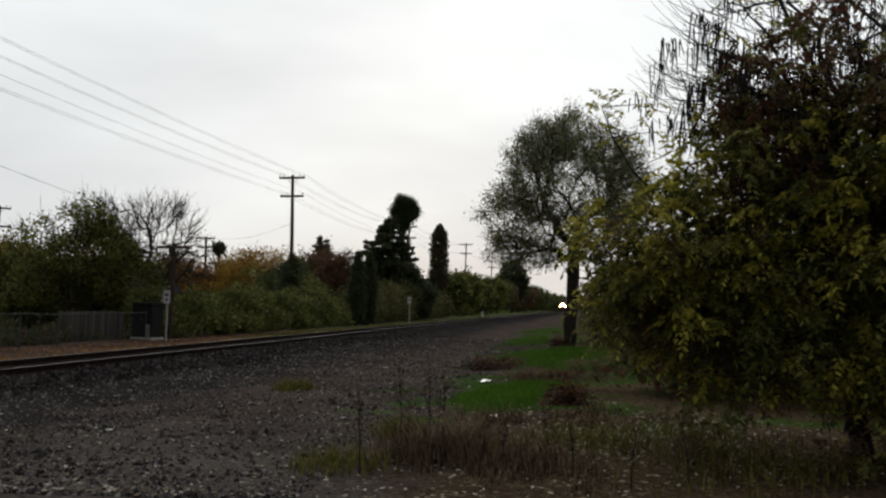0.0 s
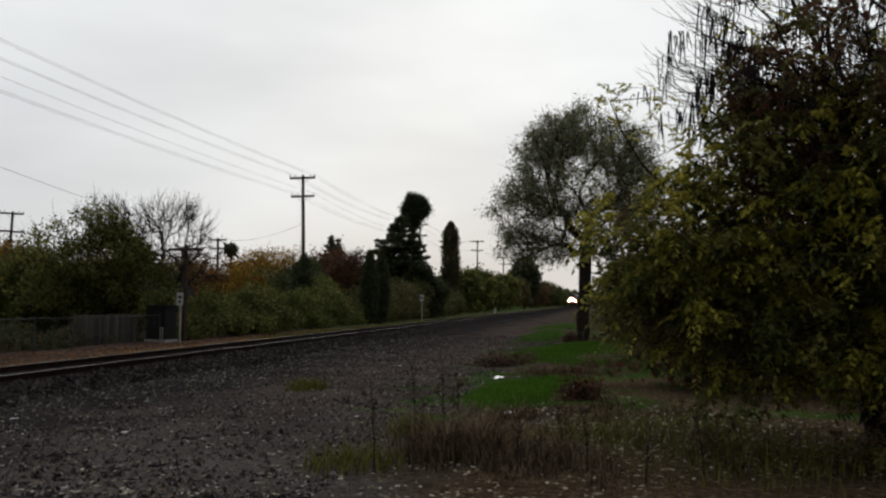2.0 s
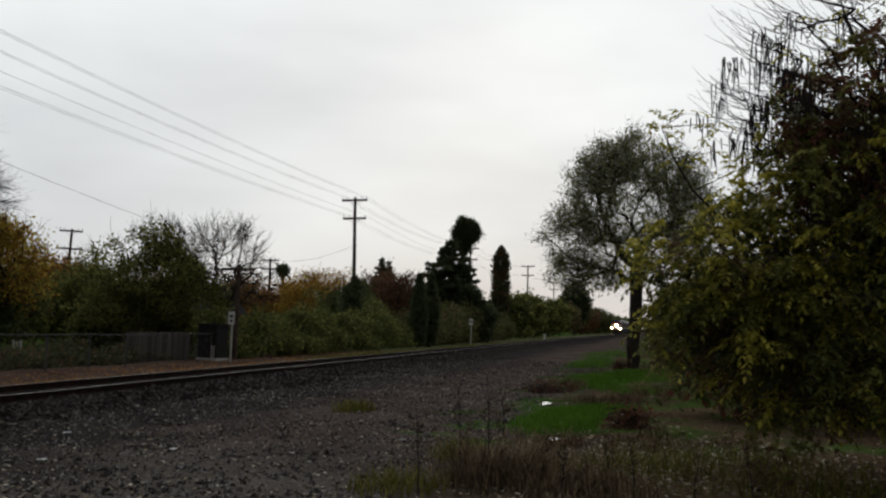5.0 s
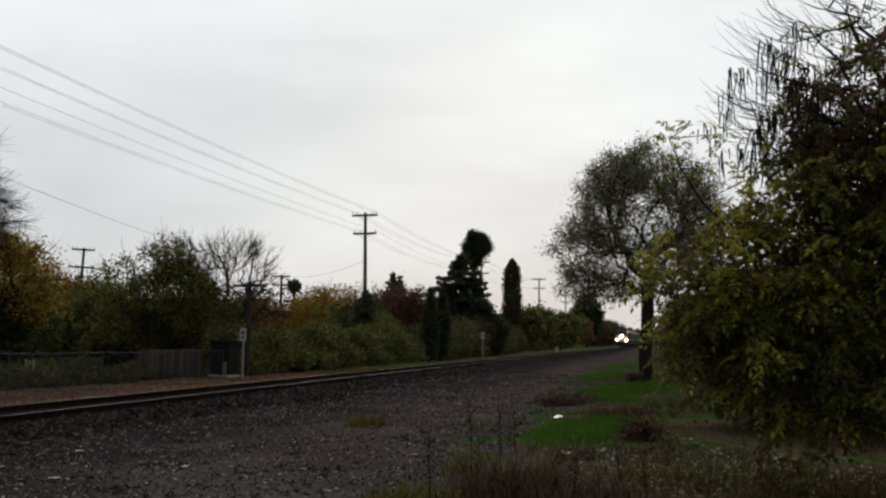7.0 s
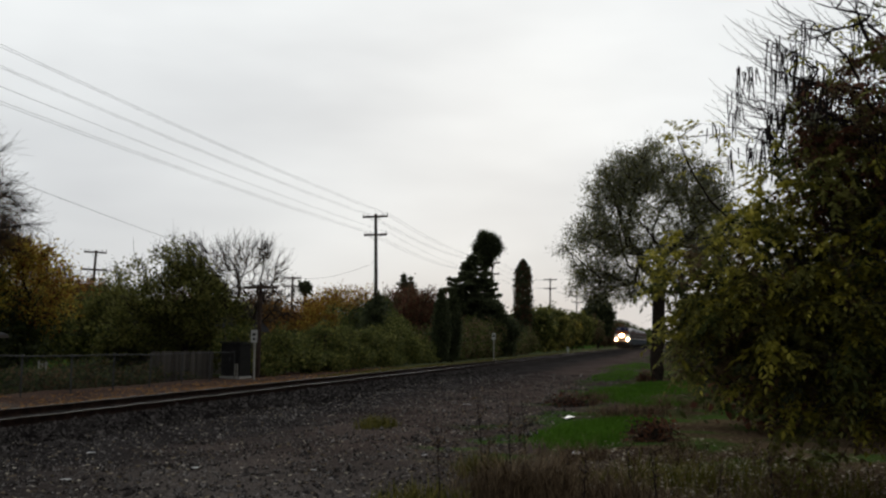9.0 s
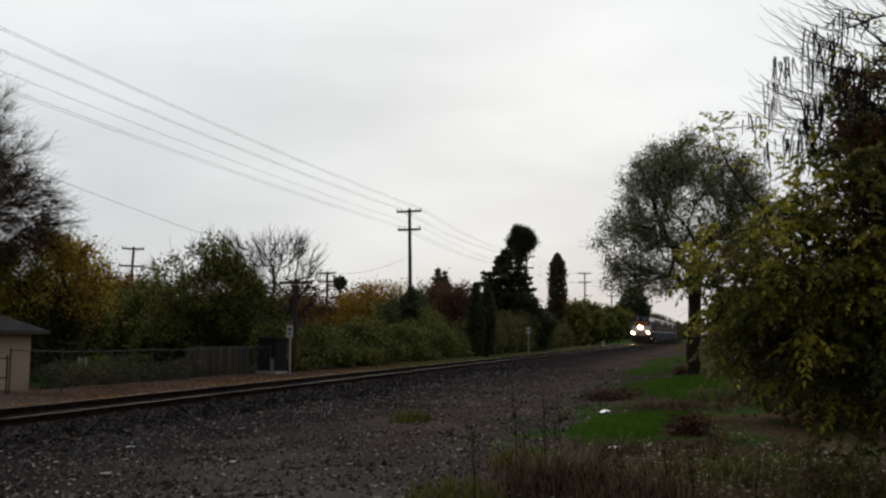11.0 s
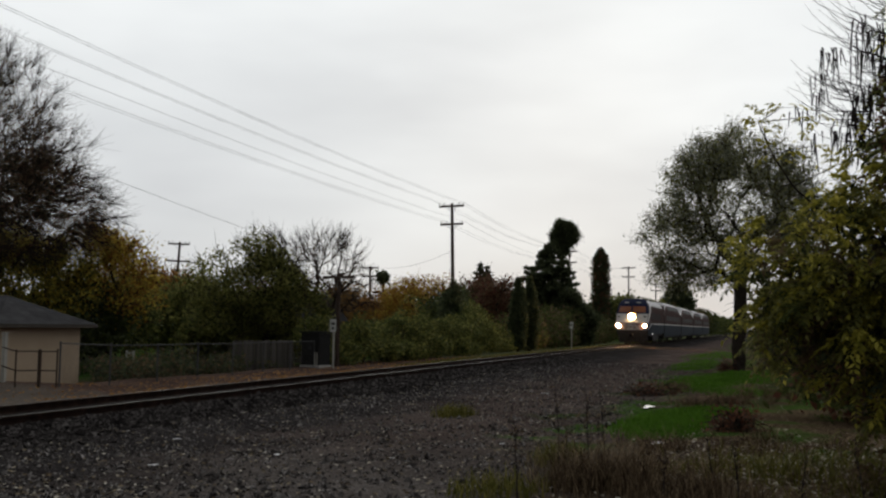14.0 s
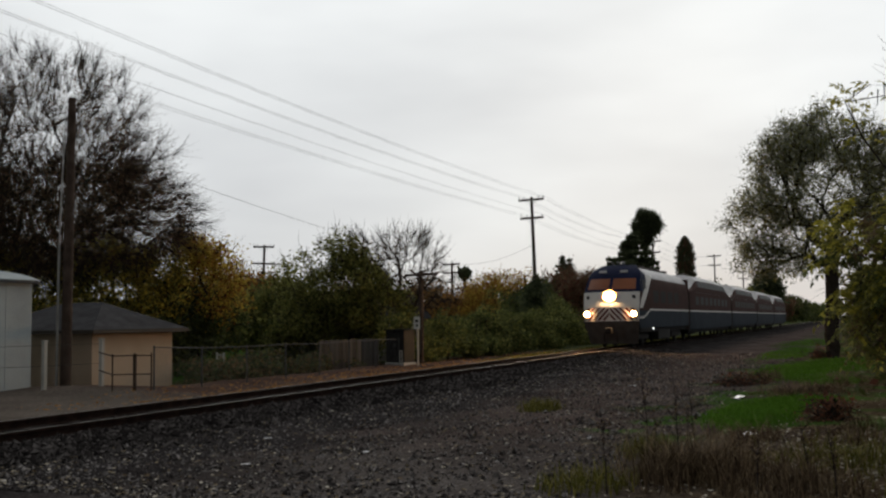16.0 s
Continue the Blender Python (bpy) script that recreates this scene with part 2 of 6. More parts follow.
def skeleton(base, trunk_top, targets, rng, trunk_r, twig_r=0.006, jitter=0.12, knots=6):
    """Limbs that reach all targets from a trunk, thick where many meet. Rows of segments for tubes()."""
    base, trunk_top = np.array(base, float), np.array(trunk_top, float)
    nodes, parent = [base], [-1]
    for i in range(1, knots + 1):
        f = i / knots
        nodes.append(base + (trunk_top - base) * f + rng.normal(0, 0.02, 3) * (1, 1, 0) * (f < 1))
        parent.append(len(nodes) - 2)
    order = np.argsort(np.linalg.norm(targets - trunk_top, axis=1))
    depth = [0.0] * len(nodes)
    ends = []
    for t in targets[order]:
        arr = np.array(nodes)
        lo = max(1, knots // 2)
        cost = np.linalg.norm(arr[lo:] - t, axis=1) + 0.25 * np.array(depth[lo:])
        k = int(cost.argmin()) + lo
        start, gap = arr[k], t - arr[k]
        length = np.linalg.norm(gap)
        steps = max(1, int(length / 0.7))
        last = k
        for s in range(1, steps + 1):
            f = s / steps
            q = start + gap * f + rng.normal(0, jitter, 3) * min(1, length) * (s < steps)
            q[2] += 0.12 * length * math.sin(math.pi * f) * 0.5
            nodes.append(q)
            parent.append(last)
            depth.append(depth[last] + length / steps)
            last = len(nodes) - 1
        ends.append(last)
    area = np.zeros(len(nodes))
    area[ends] = 1.0
    for i in range(len(nodes) - 1, 0, -1):
        if area[i] == 0:
            area[i] = 1.0
        area[parent[i]] += area[i]
    rad = np.maximum(twig_r, trunk_r * (area / area[0]) ** 0.5)
    rows = []
    for i in range(1, len(nodes)):
        j = parent[i]
        r0 = rad[j] if j <= knots or rad[j] < 1.6 * rad[i] else rad[i] * 1.15
        d = nodes[i] - nodes[j]
        over = nodes[i] + d / max(1e-6, np.linalg.norm(d)) * 0.5 * rad[i]
        rows.append([*nodes[j], *over, r0, rad[i]])
    return np.array(rows), np.array(nodes)


def twigs(points, n, length, r, rng, up=0.5):
    """Short bare twigs that start near points, bend once and point away from the middle."""
    p = points[rng.integers(0, len(points), n)]
    d = rng.normal(0, 0.7, (n, 3)) + 0.9 * (p - points.mean(0)) / np.maximum(points.std(0), 0.3)
    d[:, 2] += up
    d /= np.linalg.norm(d, axis=1)[:, None]
    ln = (length * rng.uniform(0.4, 1.3, n))[:, None]
    q = p + d * ln * 0.5
    d2 = d + rng.normal(0, 0.3, (n, 3)) + (0, 0, 0.35 * up)
    e = q + d2 / np.linalg.norm(d2, axis=1)[:, None] * ln * 0.5
    one = np.ones((n, 1))
    return np.concatenate([np.concatenate([p, q, one * r, one * r * 0.75], 1), np.concatenate([q, e, one * r * 0.75, one * r * 0.4], 1)])


def tree(name, label, x, y, z, height, trunk_top, blobs, material, limbs=220, leaf=0.09, leaf_count=9000, trunk_r=0.25,
         gap=0.0, seed=1, twig_count=0, twig_len=0.6, twig_r=0.006, hollow=0.2, category="tree", bark=None, droop=0.3,
         freq=0.8, second=None, second_share=0.3, group="", near=0.28, stretch=1.7, sides=6, clumped=0.5, twig_up=0.5):
    """A tree with a trunk that forks into limbs and a crown of loose leaves. Blobs are in the tree's own space."""
    rng = np.random.default_rng(seed)
    ob = thing(name, pose(x, y, z), label, category, group)
    targets = in_blobs(blobs, limbs, rng, hollow, gap, freq)
    rows, nodes = skeleton((0, 0, -0.1), trunk_top, targets, rng, trunk_r, twig_r)
    if twig_count:
        rows = np.concatenate([rows, twigs(nodes[8:], twig_count, twig_len, twig_r * 0.8, rng, twig_up)])
    v, f = tubes(rows, sides)
    part("trunk", mesh_of("trunk", v, f, bark or M_BARK, smooth=True), ob)
    if leaf_count:
        half = int(leaf_count * clumped)
        around = targets[rng.integers(0, len(targets), half)] + rng.normal(0, near, (half, 3))
        free = in_blobs(blobs, leaf_count - half, rng, hollow, gap, freq)
        pts = np.concatenate([around, free])
        share = rng.random(len(pts)) < (second_share if second else 0)
        part("crown", quads_mesh("crown", leaves(pts[~share], leaf, rng, stretch, droop), 4, material), ob)
        if second:
            part("crown", quads_mesh("crown", leaves(pts[share], leaf, rng, stretch, droop), 4, second), ob)
    return ob



# ---------------------------------------------------------------- the ground
TRACK_X, RAIL_TOP = -12.4, 0.28


def ground_height(x, y):
    """Level gravel by the camera; past the railway the ground falls away a little."""
    x, y = np.asarray(x, float), np.asarray(y, float)
    far = np.clip((-15.2 - x) / 3.5, 0, 1)
    drop = -0.3 * far * far * (3 - 2 * far)
    low = np.clip((-22.5 - x) / 3.0, 0, 1) * np.clip((y - 27.0) / 2.0, 0, 1)
    bumps = 0.03 * np.sin(x * 0.9 + 1.3 * np.sin(y * 0.31)) * np.sin(y * 0.55 + 0.7 * np.cos(x * 0.4))
    mound = 0.25 * np.exp(-((x + 23.5) / 3.5) ** 2 - ((y - 25.5) / 2.2) ** 2)
    swell = 0.10 * np.clip((x + 3.5) / 3.0, 0, 1)
    return drop - 0.4 * low + bumps + mound + swell


def spread(edges):
    """Grid lines: dense near the place, wide towards the horizon. Rows of start, end, step."""
    out = []
    for a, b, s in edges:
        out += list(np.arange(a, b - 1e-6, s))
    return np.array(out + [edges[-1][1]])


gx = spread([(-3000, -400, 650), (-400, -60, 34), (-60, -30, 1.5), (-30, 8, 0.4), (8, 40, 4), (40, 400, 45), (400, 3000, 650)])
gy = spread([(-3000, -200, 700), (-200, -10, 19), (-10, 6, 1), (6, 60, 0.4), (60, 140, 2), (140, 600, 23), (600, 3800, 640)])
GX, GY = np.meshgrid(gx, gy, indexing="ij")
GZ = ground_height(GX, GY) + 0.012 * np.random.default_rng(3).normal(0, 1, GX.shape)
idx = np.arange(GX.size).reshape(GX.shape)
gf = np.stack([idx[:-1, :-1], idx[1:, :-1], idx[1:, 1:], idx[:-1, 1:]], -1).reshape(-1, 4)


def ground_material():
    """Gravel by the track, reddish dirt past it, soil and thin grass under the trees, in patches with ragged edges."""
    m = bpy.data.materials.new("ground")
    m.use_nodes = True
    n, l = m.node_tree.nodes, m.node_tree.links
    b = n["Principled BSDF"]
    b.inputs["Roughness"].default_value, b.inputs["Specular IOR Level"].default_value = 0.95, 0.0
    co = n.new("ShaderNodeTexCoord")
    sep = n.new("ShaderNodeSeparateXYZ")
    l.new(co.outputs["Object"], sep.inputs[0])

    def tex(scale, detail=5.0):
        t = n.new("ShaderNodeTexNoise")
        t.inputs["Scale"].default_value, t.inputs["Detail"].default_value = scale, detail
        l.new(co.outputs["Object"], t.inputs["Vector"])
        return t.outputs["Fac"]

    def ramp(source, stops):
        r = n.new("ShaderNodeValToRGB")
        while len(r.color_ramp.elements) < len(stops):
            r.color_ramp.elements.new(0.5)
        for e, (p, c) in zip(r.color_ramp.elements, stops):
            e.position, e.color = p, (*c, 1)
        l.new(source, r.inputs[0])
        return r.outputs[0]

    def math_node(op, a, bb):
        k = n.new("ShaderNodeMath")
        k.operation = op
        for i, v in enumerate((a, bb)):
            if isinstance(v, (int, float)):
                k.inputs[i].default_value = v
            else:
                l.new(v, k.inputs[i])
        return k.outputs[0]

    def step(value, lo, hi):
        r = n.new("ShaderNodeMapRange")
        r.interpolation_type = "SMOOTHSTEP"
        r.inputs[1].default_value, r.inputs[2].default_value = lo, hi
        l.new(value, r.inputs[0])
        return r.outputs[0]

    def blend(f, a, c):
        k = n.new("ShaderNodeMix")
        k.data_type = "RGBA"
        l.new(f, k.inputs[0])
        l.new(a, k.inputs[6])
        l.new(c, k.inputs[7])
        return k.outputs[2]

    ragged, speck, tiny = tex(0.55), tex(11, 4), tex(38, 2)
    grit = math_node("ADD", math_node("MULTIPLY", speck, 0.5), math_node("MULTIPLY", tiny, 0.5))
    grit = math_node("ADD", math_node("MULTIPLY", grit, 0.72), math_node("MULTIPLY", tex(0.35), 0.28))
    gravel = ramp(grit, [(0.38, (0.009, 0.008, 0.008)), (0.5, (0.025, 0.022, 0.022)), (0.6, (0.052, 0.047, 0.045)), (0.68, (0.17, 0.16, 0.155))])
    earthy = ramp(grit, [(0.38, (0.024, 0.017, 0.015)), (0.5, (0.066, 0.05, 0.044)), (0.6, (0.11, 0.088, 0.078)), (0.68, (0.24, 0.21, 0.185))])
    dirt = ramp(grit, [(0.36, (0.026, 0.016, 0.012)), (0.5, (0.064, 0.041, 0.032)), (0.66, (0.13, 0.096, 0.078))])
    soil = ramp(grit, [(0.36, (0.014, 0.009, 0.007)), (0.5, (0.062, 0.043, 0.028)), (0.66, (0.19, 0.145, 0.085))])
    lawn = ramp(grit, [(0.36, (0.012, 0.026, 0.006)), (0.5, (0.03, 0.068, 0.012)), (0.66, (0.08, 0.12, 0.03))])
    wobble = math_node("MULTIPLY", math_node("SUBTRACT", ragged, 0.5), 5.0)
    x = math_node("ADD", sep.outputs["X"], wobble)
    y = math_node("ADD", sep.outputs["Y"], wobble)
    # browner, earthier gravel away from the track
    c = blend(step(x, -8.8, -5.5), gravel, earthy)
    pale = ramp(grit, [(0.38, (0.024, 0.021, 0.019)), (0.5, (0.066, 0.058, 0.053)), (0.6, (0.11, 0.099, 0.092)), (0.68, (0.27, 0.25, 0.24))])
    lane = math_node("MULTIPLY", step(y, 17.0, 11.0), step(x, -8.4, -6.2))
    c = blend(math_node("MULTIPLY", lane, 0.75), c, pale)
    # soil under the bushes
    c = blend(step(x, -2.8, -0.8), c, soil)
    # thin grass along the field edge
    strip = math_node("MULTIPLY", step(x, -4.2, -3.0), step(y, 13.5, 16.0))
    c = blend(math_node("MULTIPLY", strip, math_node("MULTIPLY", step(ragged, 0.47, 0.6), 0.9)), c, lawn)
    # past the railway
    c = blend(step(sep.outputs["X"], -14.7, -15.1), c, dirt)
    drive = ramp(grit, [(0.36, (0.042, 0.034, 0.028)), (0.5, (0.085, 0.071, 0.06)), (0.66, (0.15, 0.128, 0.108))])
    c = blend(math_node("MULTIPLY", step(sep.outputs["X"], -15.0, -16.0), step(math_node("ADD", y, math_node("MULTIPLY", sep.outputs["X"], 0.25)), 21.0, 18.5)), c, drive)
    bleached = ramp(grit, [(0.36, (0.03, 0.034, 0.018)), (0.5, (0.075, 0.083, 0.042)), (0.66, (0.15, 0.155, 0.09))])
    verge = math_node("MULTIPLY", step(sep.outputs["X"], -14.5, -15.0), step(y, 62.0, 72.0))
    c = blend(verge, c, bleached)
    c = blend(step(x, -26.0, -31.0), c, lawn)
    l.new(c, b.inputs["Base Color"])
    bump = n.new("ShaderNodeBump")
    bump.inputs["Strength"].default_value, bump.inputs["Distance"].default_value = 0.9, 0.03
    l.new(grit, bump.inputs["Height"])
    l.new(bump.outputs[0], b.inputs["Normal"])
    return m


ground = new("ground", mesh_of("ground", np.stack([GX, GY, GZ], -1).reshape(-1, 3), gf, ground_material(), smooth=True))
tagged(ground, "grey gravel and bare earth with thin grass along a railway", "ground", kind="structure")

# ---------------------------------------------------------------- railway: ballast bed, sleepers, rails
rng = np.random.default_rng(11)
by = spread([(-40, 4, 2.0), (4, 70, 0.35), (70, 160, 2.0), (160, 700, 20)])
cross = np.array([(-2.9, -0.06), (-2.5, 0.0), (-1.75, 0.10), (-1.3, 0.13), (-0.5, 0.12), (0.5, 0.12), (1.3, 0.13), (1.75, 0.10), (2.5, 0.0), (3.3, -0.06)])
BX = TRACK_X + cross[:, 0][:, None] + rng.normal(0, 0.03, (len(cross), len(by)))
BZ = cross[:, 1][:, None] + rng.normal(0, 0.014, (len(cross), len(by)))
BY = np.repeat(by[None], len(cross), 0)
bi = np.arange(BX.size).reshape(BX.shape)
bf = np.stack([bi[:-1, :-1], bi[1:, :-1], bi[1:, 1:], bi[:-1, 1:]], -1).reshape(-1, 4)
ballast = new("ballast_bed", mesh_of("ballast_bed", np.stack([BX, BY, BZ], -1).reshape(-1, 3), bf, M_BALLAST, smooth=True))
tagged(ballast, "dark grey crushed-stone ballast bed under the rails", "ballast", kind="structure")

track = thing("railway_track", pose(TRACK_X, 0, 0), "single railway track with rusty rails and worn shiny heads", "railway track", kind="structure")
# rail profile (x, z): foot, web, head
profile = [(-0.07, 0), (0.07, 0), (0.07, 0.015), (0.012, 0.035), (0.012, 0.115), (0.036, 0.125), (0.036, 0.158), (0.017, 0.168),
           (-0.017, 0.168), (-0.036, 0.158), (-0.036, 0.125), (-0.012, 0.115), (-0.012, 0.035), (-0.07, 0.015)]
ry = spread([(-40, 200, 20), (200, 700, 100)])
np_ = len(profile)
rv = np.array([(px, yy, RAIL_TOP - 0.168 + pz) for yy in ry for px, pz in profile])
rf, rm = [], []
for s in range(len(ry) - 1):
    for k in range(np_):
        rf.append([s * np_ + k, s * np_ + (k + 1) % np_, (s + 1) * np_ + (k + 1) % np_, (s + 1) * np_ + k])
        rm.append(1 if k == 7 else 0)
rail_mesh = mesh_of("rail", rv, rf, [M_RAIL, M_RAILTOP], rm)
for side in (-0.76, 0.76):
    part("rail", rail_mesh, track, m=pose(side, 0, 0))

tie = bm_mesh("tie", box_bm(2.55, 0.23, 0.16, (0, 0, -0.035), 0.012), M_TIE)
for k in range(150):
    part("tie", tie, track, m=pose(random.uniform(-0.03, 0.03), 4.0 + 0.56 * k, random.uniform(-0.008, 0.006), 0, 0, random.uniform(-0.8, 0.8)))


def stones(name, xs, ys, zs, size, seed, material):
    """Loose angular stones, eight faces each, in one mesh."""
    r = np.random.default_rng(seed)
    n = len(xs)
    octa = np.array([(1, 0, 0), (-1, 0, 0), (0, 1, 0), (0, -1, 0), (0, 0, 1), (0, 0, -1)], float)
    tri = np.array([(0, 2, 4), (2, 1, 4), (1, 3, 4), (3, 0, 4), (2, 0, 5), (1, 2, 5), (3, 1, 5), (0, 3, 5)])
    s = size * r.lognormal(0, 0.42, n)
    v = octa[None] * (1 + r.normal(0, 0.25, (n, 6, 1))) * s[:, None, None] * r.uniform(0.55, 1.2, (n, 1, 3))
    a = r.uniform(0, 6.283, n)
    ca, sa = np.cos(a)[:, None], np.sin(a)[:, None]
    v = np.stack([v[..., 0] * ca - v[..., 1] * sa, v[..., 0] * sa + v[..., 1] * ca, v[..., 2] * 0.75 + r.normal(0, 0.2, (n, 6)) * s[:, None]], -1)
    v = v + np.stack([xs, ys, zs + s * 0.15], -1)[:, None]
    corners = v[:, tri].reshape(-1, 3)
    return quads_mesh(name, corners, 3, material)


r = np.random.default_rng(21)
n = 30000
sy = 8.5 + 44 * r.random(n) ** 1.8
sx = r.uniform(-11.3, -2.6, n)
gravel = new("gravel_stones", stones("gravel_stones", sx, sy, ground_height(sx, sy), 0.021, 5, M_STONE))
tagged(gravel, "loose angular grey gravel stones on the ground", "gravel", kind="stuff")
n = 16000
sy = 8 + 50 * r.random(n) ** 1.5
sx = TRACK_X + r.uniform(0.85, 3.2, n)
sz = np.interp(sx - TRACK_X, cross[:, 0], cross[:, 1])
crushed = new("ballast_stones", stones("ballast_stones", sx, sy, sz, 0.036, 6, M_CRUSHED))
tagged(crushed, "dark crushed ballast stones along the rail", "ballast", kind="stuff")
n = 5200
sy = 8.5 + 34 * r.random(n) ** 2.0
sx = r.uniform(-11.0, 0.5, n)
n2 = 5200
sx = np.concatenate([sx, r.normal(0.6, 1.3, n2)])
sy = np.concatenate([sy, r.normal(13.2, 1.6, n2)])
flat = leaves(np.stack([sx, sy, ground_height(sx, sy) + 0.035], -1), 0.042, r)
flat = flat.reshape(-1, 4, 3)
flat[:, :, 2] = flat[:, :1, 2] + 0.3 * (flat[:, :, 2] - flat[:, :1, 2])
fallen = new("fallen_leaves", quads_mesh("fallen_leaves", flat.reshape(-1, 3), 4, M_PALE_LEAF))
tagged(fallen, "pale fallen leaves scattered over the gravel", "leaves", kind="stuff")
n = 2600
sy = 20 + 50 * r.random(n)
sx = r.uniform(-21, -15, n)
flat = leaves(np.stack([sx, sy, ground_height(sx, sy) + 0.03], -1), 0.08, r).reshape(-1, 4, 3)
flat[:, :, 2] = flat[:, :1, 2] + 0.3 * (flat[:, :, 2] - flat[:, :1, 2])
litter = new("leaf_litter", quads_mesh("leaf_litter", flat.reshape(-1, 3), 4, L_ORANGE))
tagged(litter, "russet leaf litter on the dirt past the rails", "leaves", kind="stuff")


# ---------------------------------------------------------------- grass and weeds
def blades(xs, ys, h, width, seed, lean=0.35):
    """Grass blades: one bent, pointed strip each, as two four-cornered pieces."""
    r = np.random.default_rng(seed)
    n = len(xs)
    z = ground_height(xs, ys) - 0.01
    a = r.uniform(0, 6.283, n)
    hh = np.asarray(h) * r.uniform(0.45, 1.3, n)
    out = np.stack([np.cos(a), np.sin(a)], -1) * (hh * lean * r.uniform(0.1, 1.4, n))[:, None]
    side = np.stack([-np.sin(a), np.cos(a)], -1) * width * r.uniform(0.6, 1.3, n)[:, None]
    p = np.stack([xs, ys], -1)

    def at(f, s, w):
        return np.concatenate([p + out * f * f + s * side * w, (z + hh * (f - 0.12 * f * f))[:, None]], 1)
    return np.stack([at(0, -1, 1), at(0, 1, 1), at(0.55, 1, 0.8), at(0.55, -1, 0.8),
                     at(0.55, -1, 0.8), at(0.55, 1, 0.8), at(1, 1, 0.1), at(1, -1, 0.1)], 1).reshape(-1, 3)


def patch(cx, cy, rx, ry, n, r):
    a, d = r.uniform(0, 6.283, n), np.sqrt(r.random(n)) * (1 + 0.18 * r.normal(0, 1, n))
    return cx + rx * d * np.cos(a), cy + ry * d * np.sin(a)


r = np.random.default_rng(31)
px, py = [], []
for cx, cy, rx, ry_, n in [(-1.7, 18.6, 0.75, 2.4, 6500), (-1.1, 21.5, 0.8, 1.2, 2200), (-1.9, 34, 1.1, 5.0, 7000), (-0.6, 38, 1.2, 5.0, 4500),
                           (-3.2, 52, 1.0, 8, 3500), (-3.2, 70, 1.6, 12, 3500), (-0.6, 28.5, 1.0, 1.8, 1500)]:
    a, b = patch(cx, cy, rx, ry_, n, r)
    px.append(a), py.append(b)
grass = new("green_grass", quads_mesh("green_grass", blades(np.concatenate(px), np.concatenate(py), 0.12, 0.007, 7), 4, M_GRASS))
tagged(grass, "bright green grass patches at the gravel's edge", "grass", kind="stuff")
vx, vy = r.uniform(-17.4, -14.9, 9000), 46 + 110 * r.random(9000) ** 1.3
verge = new("verge_grass", quads_mesh("verge_grass", blades(vx, vy, 0.16, 0.02, 8), 4, M_WEED))
tagged(verge, "pale green grass verge beside the rails", "grass", kind="stuff")


def tufts(centres, per, h, width, seed, spread_r=0.05, lean=0.9):
    """Tussocks: blades that fan out from a few roots."""
    r = np.random.default_rng(seed)
    cx = np.repeat(centres[:, 0], per) + r.normal(0, spread_r, len(centres) * per)
    cy = np.repeat(centres[:, 1], per) + r.normal(0, spread_r, len(centres) * per)
    tall = np.repeat(h * np.minimum(1.45, r.lognormal(-0.15, 0.45, len(centres))), per)
    return blades(cx, cy, tall, width, seed + 1, lean)


def scatter(spots):
    out = []
    for cx, cy, rx, ry_, n in spots:
        out.append(np.stack(patch(cx, cy, rx, ry_, n, r), -1))
    return np.concatenate(out)


tall_spots = scatter([(-1.5, 11.1, 0.6, 0.5, 24), (-0.9, 10.3, 0.5, 0.6, 16), (-0.1, 9.6, 0.7, 0.8, 3), (-1.9, 11.4, 0.5, 0.4, 7), (-1.4, 12.7, 0.3, 0.3, 4), (-2.0, 10.6, 0.5, 0.5, 6)])
low_spots = scatter([(-1.0, 10.6, 1.2, 1.8, 18), (0.6, 10.4, 1.4, 2.0, 9), (-1.5, 14.8, 0.5, 0.7, 20), (0.2, 15.2, 1.1, 1.5, 26), (-2.5, 29, 0.6, 1.6, 40), (-1.2, 24.0, 0.9, 1.0, 40), (0.2, 26.5, 1.6, 3.0, 45)])
dry = new("dry_grass", quads_mesh("dry_grass", tufts(low_spots, 30, 0.24, 0.0045, 19, 0.06, 1.2), 4, M_DRYGRASS))
tagged(dry, "withered brown grass and weeds in tangled clumps", "grass", kind="stuff")
dead = new("dead_weeds", quads_mesh("dead_weeds", tufts(tall_spots, 48, 0.42, 0.0045, 9, 0.12, 0.9), 4, M_DEADWEED))
tagged(dead, "tall dark clump of dead weeds at the gravel's edge", "weeds", kind="stuff")
px, py = [], []
for cx, cy, rx, ry_, n in [(0.4, 13.2, 1.6, 2.0, 450), (1.4, 10.5, 1.2, 1.4, 260), (-2.7, 10.4, 0.5, 0.8, 300), (-2.6, 13.2, 0.3, 0.7, 260), (-6.0, 19.6, 0.35, 0.8, 420), (2.0, 11.2, 1.1, 1.0, 260), (1.2, 12.6, 1.3, 1.2, 300), (-0.2, 12.6, 0.9, 0.8, 360)]:
    a, b = patch(cx, cy, rx, ry_, n, r)
    px.append(a), py.append(b)
weed = new("green_weeds", quads_mesh("green_weeds", blades(np.concatenate(px), np.concatenate(py), 0.24, 0.008, 10, 0.8), 4, M_WEED))
tagged(weed, "low olive weeds between the withered grass", "weeds", kind="stuff")


